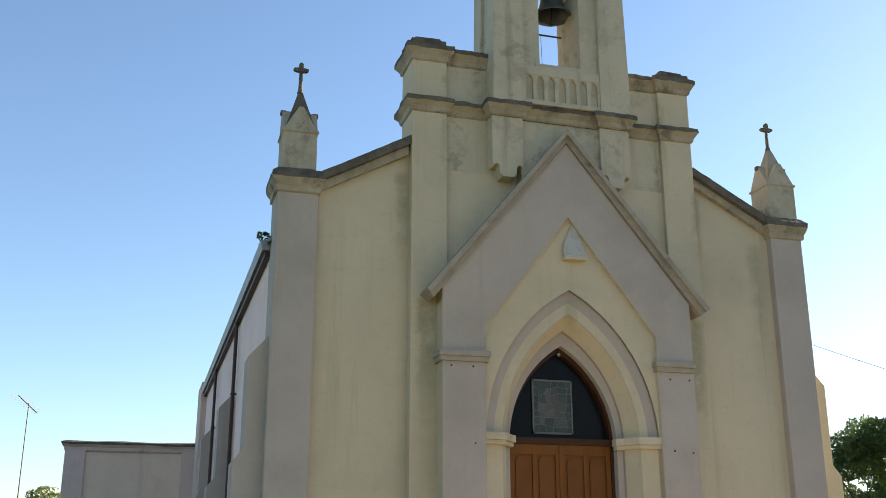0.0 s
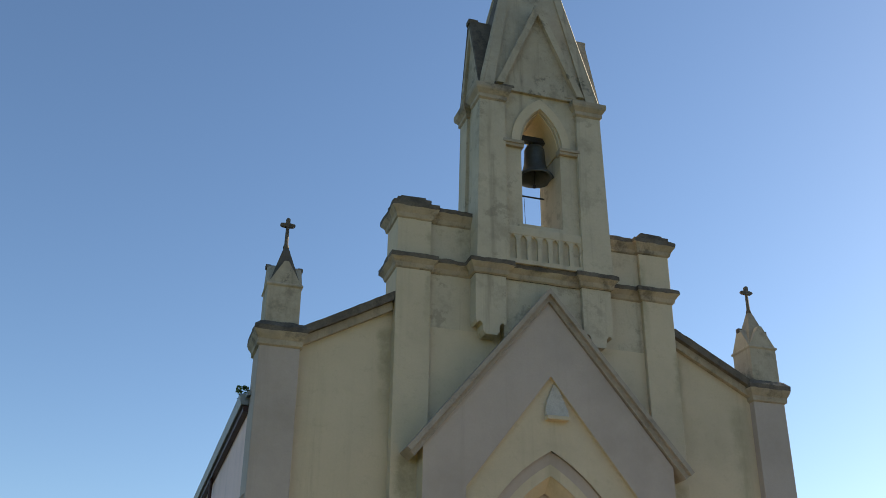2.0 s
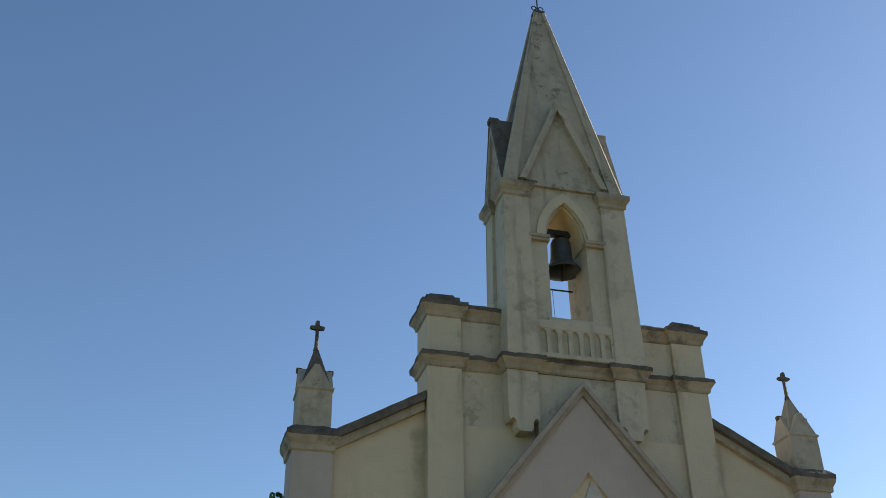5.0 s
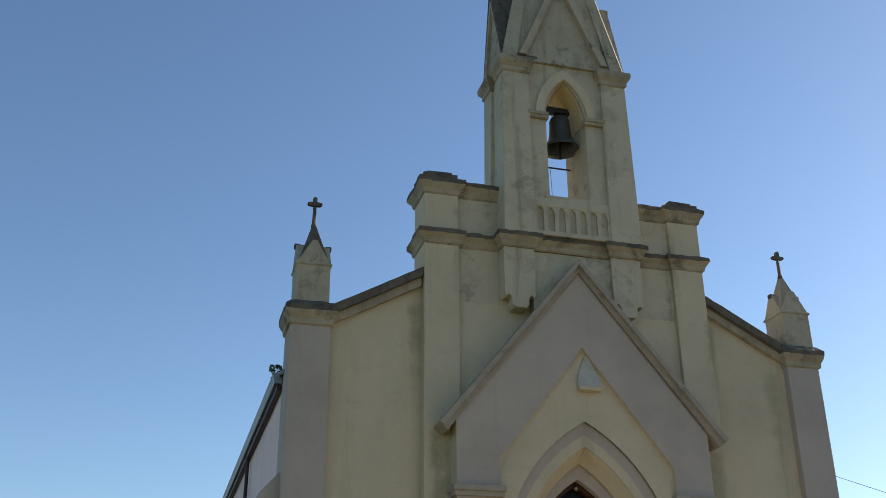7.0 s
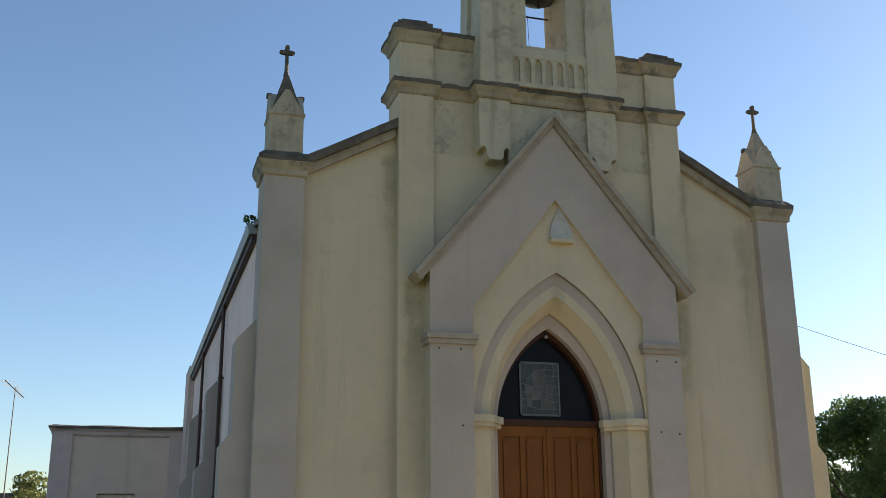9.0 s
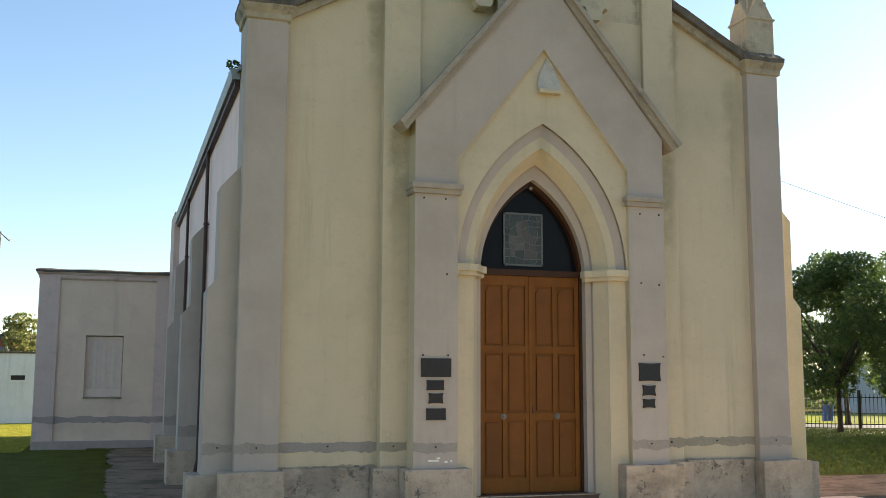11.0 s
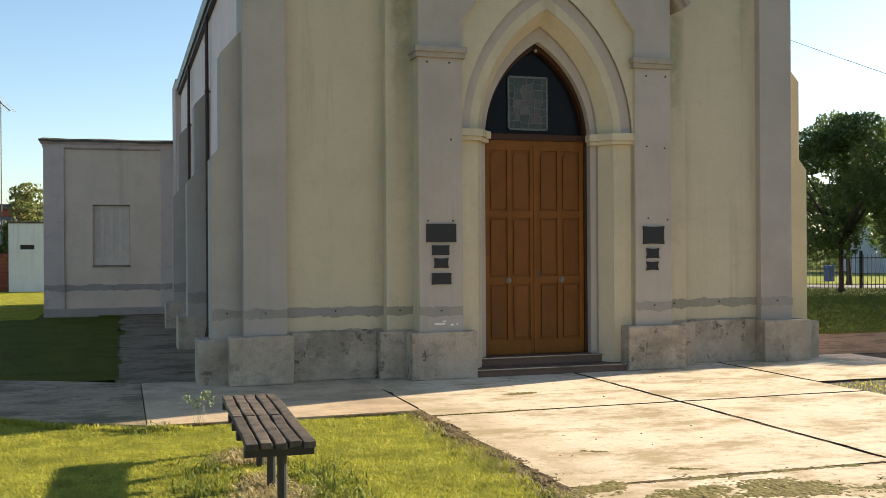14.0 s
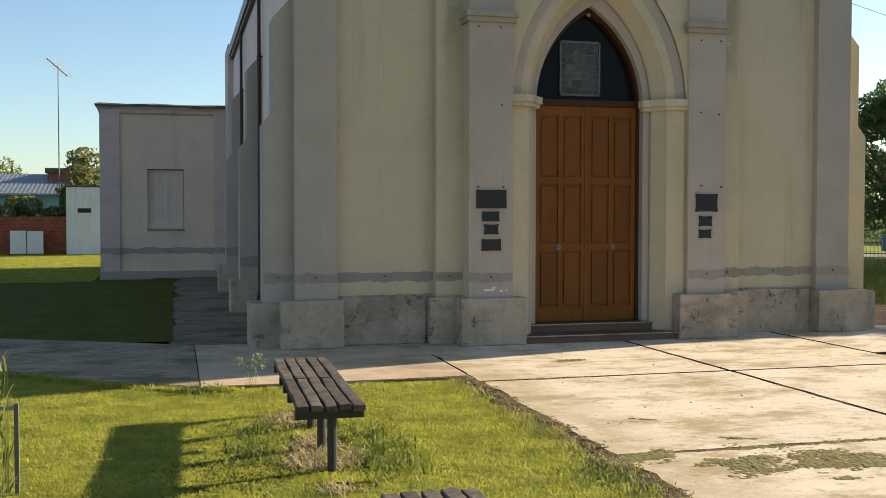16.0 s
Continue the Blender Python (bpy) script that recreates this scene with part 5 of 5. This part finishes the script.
reed = thing("reed_plant", "tall narrow leaved weed beside the stake", "plant")
g = np.random.default_rng(6)
r = np.stack([-6.59 + g.normal(0, 0.035, 70), -6.45 + g.normal(0, 0.05, 70), np.zeros(70)], 1)
blades("stem", r[:9], 1.0, 0.006, 3, LEAFB, reed, bend=0.12)
blades("leaves", np.concatenate([r[k * 9:k * 9 + 11] + np.array([[0, 0, 0.15 * k]]) for k in range(6)]), 0.22, 0.008, 13, LEAFB, reed, bend=0.9)
weed = thing("weed", "small silvery weed at the edge of the path", "plant")
r = np.stack([-4.82 + g.normal(0, 0.04, 40), -2.86 + g.normal(0, 0.03, 40), np.zeros(40)], 1)
blades("stems", r[:16], 0.25, 0.002, 5, PALE, weed, bend=0.5)
v, f = leaf_cloud([(-4.82 + 0.12 * math.cos(k), -2.86 + 0.1 * math.sin(k * 2), 0.24 + 0.05 * math.sin(3 * k), 0.045) for k in range(9)], 260, 0.018, 7)
from_arrays("leaves", v, f, PALE, weed)

# grass near the camera
g = np.random.default_rng(1)


def grass_roots(n, x0, x1, y0, y1, keep, low=-0.045):
    x, y = g.uniform(x0, x1, n), g.uniform(y0, y1, n)
    ok = keep(x, y)
    return np.stack([x[ok], y[ok], np.full(ok.sum(), low)], 1)


def on_lawn(x, y):
    edge = -2.66 + 0.07 * np.sin(y * 2.1) + 0.05 * np.sin(y * 5.3 + 1)
    top = np.where(x > -5.35, -2.86 + 0.04 * np.sin(x * 5), np.where(x > -6.2, -2.86 + (-5.35 - x) * 0.62, np.where(x > -7.4, -2.33 + (-6.2 - x) * 0.93, -1.2 + (-7.4 - x) * 0.6)))
    bare = (np.abs(x + 4.5) < 0.22) & (y > -6.8) & (y < -4.2) & (np.sin(y * 9) > -0.2)
    return (x < edge) & (y < top) & ~bare


def patchy(x, y, s, lo):
    """Thins the turf out in uneven patches."""
    f = np.sin(x * 3.1 * s + 1.3 * np.sin(y * 2.3 * s)) * np.sin(y * 3.7 * s + 1.7 * np.sin(x * 1.9 * s + 2)) + 0.6 * np.sin(x * 9.1 * s + y * 4.3) * np.sin(y * 8.3 * s - x * 3.3)
    return g.random(len(x)) < lo + (1 - lo) * np.clip(0.5 + 0.6 * f, 0, 1)


lawn_front = blades("grass_blades", grass_roots(460000, -9.5, -2.5, -11.5, -1.0, lambda x, y: on_lawn(x + 0.06 * g.normal(size=len(x)), y + 0.02 * g.normal(size=len(x))) & patchy(x, y, 1.6, 0.55), -0.030), 0.023, 0.0036, 2, BLADE, None, bend=1.5)
tagged(lawn_front, "short bright green grass in front of the church", "grass", kind="stuff")
sprigs = blades("grass_sprigs", grass_roots(40000, -9.5, -2.5, -11.5, -1.0, lambda x, y: on_lawn(x, y) & patchy(x, y, 4.0, 0.0), -0.030), 0.036, 0.0042, 8, BLADE, None, bend=1.4)
lawn_back = blades("grass_blades", grass_roots(150000, -15, -2.5, -20, -1.0, lambda x, y: on_lawn(x, y) & ((y < -11.5) | (x < -9.5)), -0.030), 0.034, 0.008, 22, BLADE, None, bend=1.4)
tagged(lawn_back, "short grass of the wide front lawn", "grass", kind="stuff")
tagged(sprigs, "coarser tufts in the front lawn", "grass", kind="stuff")
# blades beside the nave use the grass colour darkened for shade
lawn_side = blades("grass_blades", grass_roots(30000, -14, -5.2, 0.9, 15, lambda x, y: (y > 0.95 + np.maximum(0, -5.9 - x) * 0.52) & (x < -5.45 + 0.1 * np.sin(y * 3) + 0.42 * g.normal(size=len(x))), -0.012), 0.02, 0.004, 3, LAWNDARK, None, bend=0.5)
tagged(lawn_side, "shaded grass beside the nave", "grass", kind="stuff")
lawn_right = blades("grass_blades", grass_roots(16000, 2.85, 8, -8, -2.42, lambda x, y: y < -2.45 + 0.1 * np.sin(x * 4)), 0.06, 0.006, 4, BLADE, None, bend=1.0)
tagged(lawn_right, "rough grass patch beside the paving", "grass", kind="stuff")
straw = blades("dry_grass", grass_roots(6500, -4.95, -4.10, -6.9, -4.2, lambda x, y: (np.abs(x + 4.55) < 0.17 + 0.10 * np.sin(y * 5)) & (np.sin(y * 4.1) > -0.6)), 0.085, 0.0045, 5, STRAW, None, bend=2.0)
tagged(straw, "dry straw round the bench legs", "straw", kind="stuff")
crack = blades("joint_grass", np.concatenate([
    np.stack([-2.72 + 0.08 * g.normal(size=1500), g.uniform(-11, -2.9, 1500), np.full(1500, -0.03)], 1),
    np.stack([g.uniform(-2.5, -1.2, 160), -3.2 + 0.02 * g.normal(size=160), np.full(160, -0.03)], 1)]), 0.05, 0.004, 6, BLADE, None, bend=0.9)
tagged(crack, "grass creeping over the edge of the paving", "grass", kind="stuff")

# soil creeping over the edge of the paving, and moss on the slabs
def ragged(name, x0, x1, y0, y1, cell, keep, z, material, label, category):
    """A thin uneven mat: the small cells of a grid for which keep(x, y) is above zero."""
    nx, ny = int((x1 - x0) / cell), int((y1 - y0) / cell)
    verts, index, faces = [], {}, []

    def vert(i, j):
        if (i, j) not in index:
            x, y = x0 + i * cell, y0 + j * cell
            index[i, j] = len(verts)
            w = noise.noise_vector(Vector((x * 23, y * 23, 2))) * cell * 0.45
            k_ = keep(x, y)
            verts.append((x + w.x, y + w.y, z + min(0.006, max(-0.004, k_ * 0.012)) + 0.005 * noise.noise(Vector((x * 31, y * 31, 7)))))
        return index[i, j]
    for i in range(nx):
        for j in range(ny):
            if keep(x0 + (i + 0.5) * cell, y0 + (j + 0.5) * cell) > 0:
                faces.append((vert(i, j), vert(i + 1, j), vert(i + 1, j + 1), vert(i, j + 1)))
    me = bpy.data.meshes.new(name)
    me.from_pydata(verts, [], faces)
    me.materials.append(material)
    return tagged(new(name, me), label, category, kind="stuff")


def fray(x, y, a=3.0, b=11.0):
    return noise.noise(Vector((x * a, y * a, 1.5))) + 0.55 * noise.noise(Vector((x * b, y * b, 4.5))) + 0.3 * noise.noise(Vector((x * 29, y * 29, 9)))


def spot(cx, cy, lx, ly, turn):
    ct, st = math.cos(turn), math.sin(turn)
    return lambda x, y: 0.75 - math.hypot(((x - cx) * ct + (y - cy) * st) / lx, (-(x - cx) * st + (y - cy) * ct) / ly)


SPOTS = [spot(-1.10, -7.05, 1.55, 0.62, -0.28), spot(-0.2, -7.2, 0.9, 0.3, -0.2), spot(-1.40, -6.2, 0.42, 0.14, -0.4), spot(-1.75, -5.4, 0.2, 0.06, -0.5), spot(-1.05, -2.04, 0.3, 0.10, 0.1), spot(-1.79, -3.24, 0.3, 0.06, 0.0), spot(-1.3, -6.52, 1.6, 0.11, 0.0), spot(-2.3, -6.6, 0.5, 0.25, 0.3)]
def mossy(x, y):
    near = max(s_(x, y) for s_ in SPOTS)
    return -1.0 if near < -0.9 else near * 1.3 + 0.8 * fray(x * 0.7, y * 1.3) + 0.16 * noise.noise(Vector((x * 70, y * 70, 3))) - 0.22


ragged("moss", -2.75, 0.6, -8.2, -1.6, 0.013, mossy, -0.001, MOSS, "dry grey green moss on the concrete", "moss")
ragged("soil_edge", -3.05, -2.15, -18.0, -2.75, 0.02, lambda x, y: 0.50 - abs(x + 2.55 + 0.03 * math.sin(y * 1.3)) / 0.17 + 0.8 * fray(x, y, 2.6, 9.0) + 0.4 * noise.noise(Vector((x * 41, y * 41, 6))), -0.005, CRUMB, "crumbling brown soil along the edge of the paving", "soil")
ragged("soil_edge", -5.3, -2.5, -2.98, -2.7, 0.02, lambda x, y: 0.35 - abs(y + 2.85) / 0.06 + 0.7 * fray(x, y, 2.2, 8.0), -0.003, CRUMB, "brown soil along the edge of the path", "soil")
ragged("joint_soil", 0.22, 0.40, -13.0, 0.2, 0.014, lambda x, y: 0.1 - abs(x - 0.31) / 0.045 + 0.9 * fray(x * 0.8, y * 0.8, 4.0, 13.0), -0.004, CRUMB, "crumbs of earth along the paving joint", "soil")
for jy in (-3.2, -6.5):
    ragged("joint_soil", -2.5, 2.8, jy - 0.09, jy + 0.09, 0.014, lambda x, y: (0.05 if jy > -4 else 0.35) - abs(y - jy) / 0.045 + 0.9 * fray(x * 0.8, y * 0.8, 4.0, 13.0) + (0.5 if jy < -4 and x < -0.6 else 0.0), -0.004, CRUMB, "crumbs of earth along the paving joint", "soil")
def turf_here(x, y):
    if not on_lawn(np.float64(x), np.float64(y)):
        return -1.0
    return min(1.0, (x + 15.0) * 0.4, (y + 20.0) * 0.4) + 0.8 * noise.noise(Vector((x * 7, y * 7, 1))) + 0.3 * noise.noise(Vector((x, y, 1)))


ragged("turf", -15.2, -2.6, -20.2, -1.0, 0.07, turf_here, -0.034, TURF, "matted short turf of the front lawn", "grass")
ragged("turf_edge", -6.1, -4.9, 0.95, 15.0, 0.035, lambda x, y: -(x + 5.62) / 0.30 + 0.22 * fray(x, y, 1.3, 5.0) + 0.12 * noise.noise(Vector((x * 17, y * 17, 2))) + 0.1, -0.006, SOIL, "thin turf creeping over the earth strip", "grass")
g = np.random.default_rng(21)
fringe_x = np.repeat(g.uniform(-9.6, -5.0, 70), 60) + 0.07 * g.normal(size=4200)
fringe_y = np.interp(fringe_x, [-9.6, -7.4, -6.2, -5.35, -4.9], [0.05, -1.28, -2.40, -2.92, -2.95]) - 0.06 * np.abs(g.normal(size=4200))
fringe = blades("path_fringe", np.stack([fringe_x, fringe_y, np.full(4200, -0.03)], 1), 0.065, 0.005, 41, BLADE, None, bend=0.9)
tagged(fringe, "ragged longer grass along the edge of the path", "grass", kind="stuff")
back_x, back_y = g.uniform(-17.0, -6.5, 110000), g.uniform(14.0, 33.0, 110000)
back_ok = (back_x < -7.6) | (back_y > 22.5)
back_lawn = blades("grass_blades", np.stack([back_x[back_ok], back_y[back_ok], np.full(back_ok.sum(), -0.02)], 1), 0.03, 0.014, 43, BLADE, None, bend=1.3)
tagged(back_lawn, "sunlit lawn between the annex and the brick wall", "grass", kind="stuff")
far_x, far_y = g.uniform(5.0, 24.0, 70000), g.uniform(3.6, 24.0, 70000)
far_ok = (far_x > 4.6 + np.maximum(0, 5.5 - far_y) * 1.2) & (far_x - far_y < 9.0) & (far_y < 26 - (far_x - 13) * 0.63)
# blades under the trees also carry their shade in the colour
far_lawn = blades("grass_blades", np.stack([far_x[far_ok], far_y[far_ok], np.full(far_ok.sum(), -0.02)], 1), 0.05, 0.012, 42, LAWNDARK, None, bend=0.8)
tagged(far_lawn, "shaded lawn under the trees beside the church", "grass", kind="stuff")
litter = np.stack([g.uniform(-2.4, 5, 80), g.uniform(-9, -0.9, 80), np.full(80, 0.0)], 1)
lit = blades("leaf_litter", litter, 0.014, 0.010, 9, DIRT, None, bend=1.5)
tagged(lit, "scattered leaf litter and crumbs on the paving", "litter", kind="stuff")
dry = blades("dry_edge_grass", np.stack([-2.67 + 0.09 * g.normal(size=2600), -12 + 9.2 * g.random(2600), np.full(2600, -0.015)], 1), 0.04, 0.003, 14, STRAW, None, bend=1.8)
tagged(dry, "dry grass and roots along the edge of the paving", "straw", kind="stuff")
clump = blades("edge_tufts", np.stack([-2.66 + 0.07 * g.normal(size=1800), -3.3 - 8.5 * np.repeat(g.random(20), 90) + 0.10 * g.normal(size=1800), np.full(1800, -0.03)], 1), 0.06, 0.004, 12, BLADE, None, bend=1.0)
tagged(clump, "longer grass tufts at the edge of the paving", "grass", kind="stuff")

herb = blades("lawn_herbs", np.concatenate([np.stack([cx_ + 0.13 * g.normal(size=140), cy_ + 0.2 * g.normal(size=140), np.full(140, -0.03)], 1) for cx_, cy_ in ((-4.12, -5.3), (-4.05, -5.8), (-4.1, -6.3), (-4.92, -5.0), (-4.98, -5.7), (-2.75, -6.9), (-5.3, -2.98))]), 0.075, 0.008, 31, HERB, None, bend=1.2)
tagged(herb, "darker broad leaved weeds in the lawn by the bench", "weeds", kind="stuff")
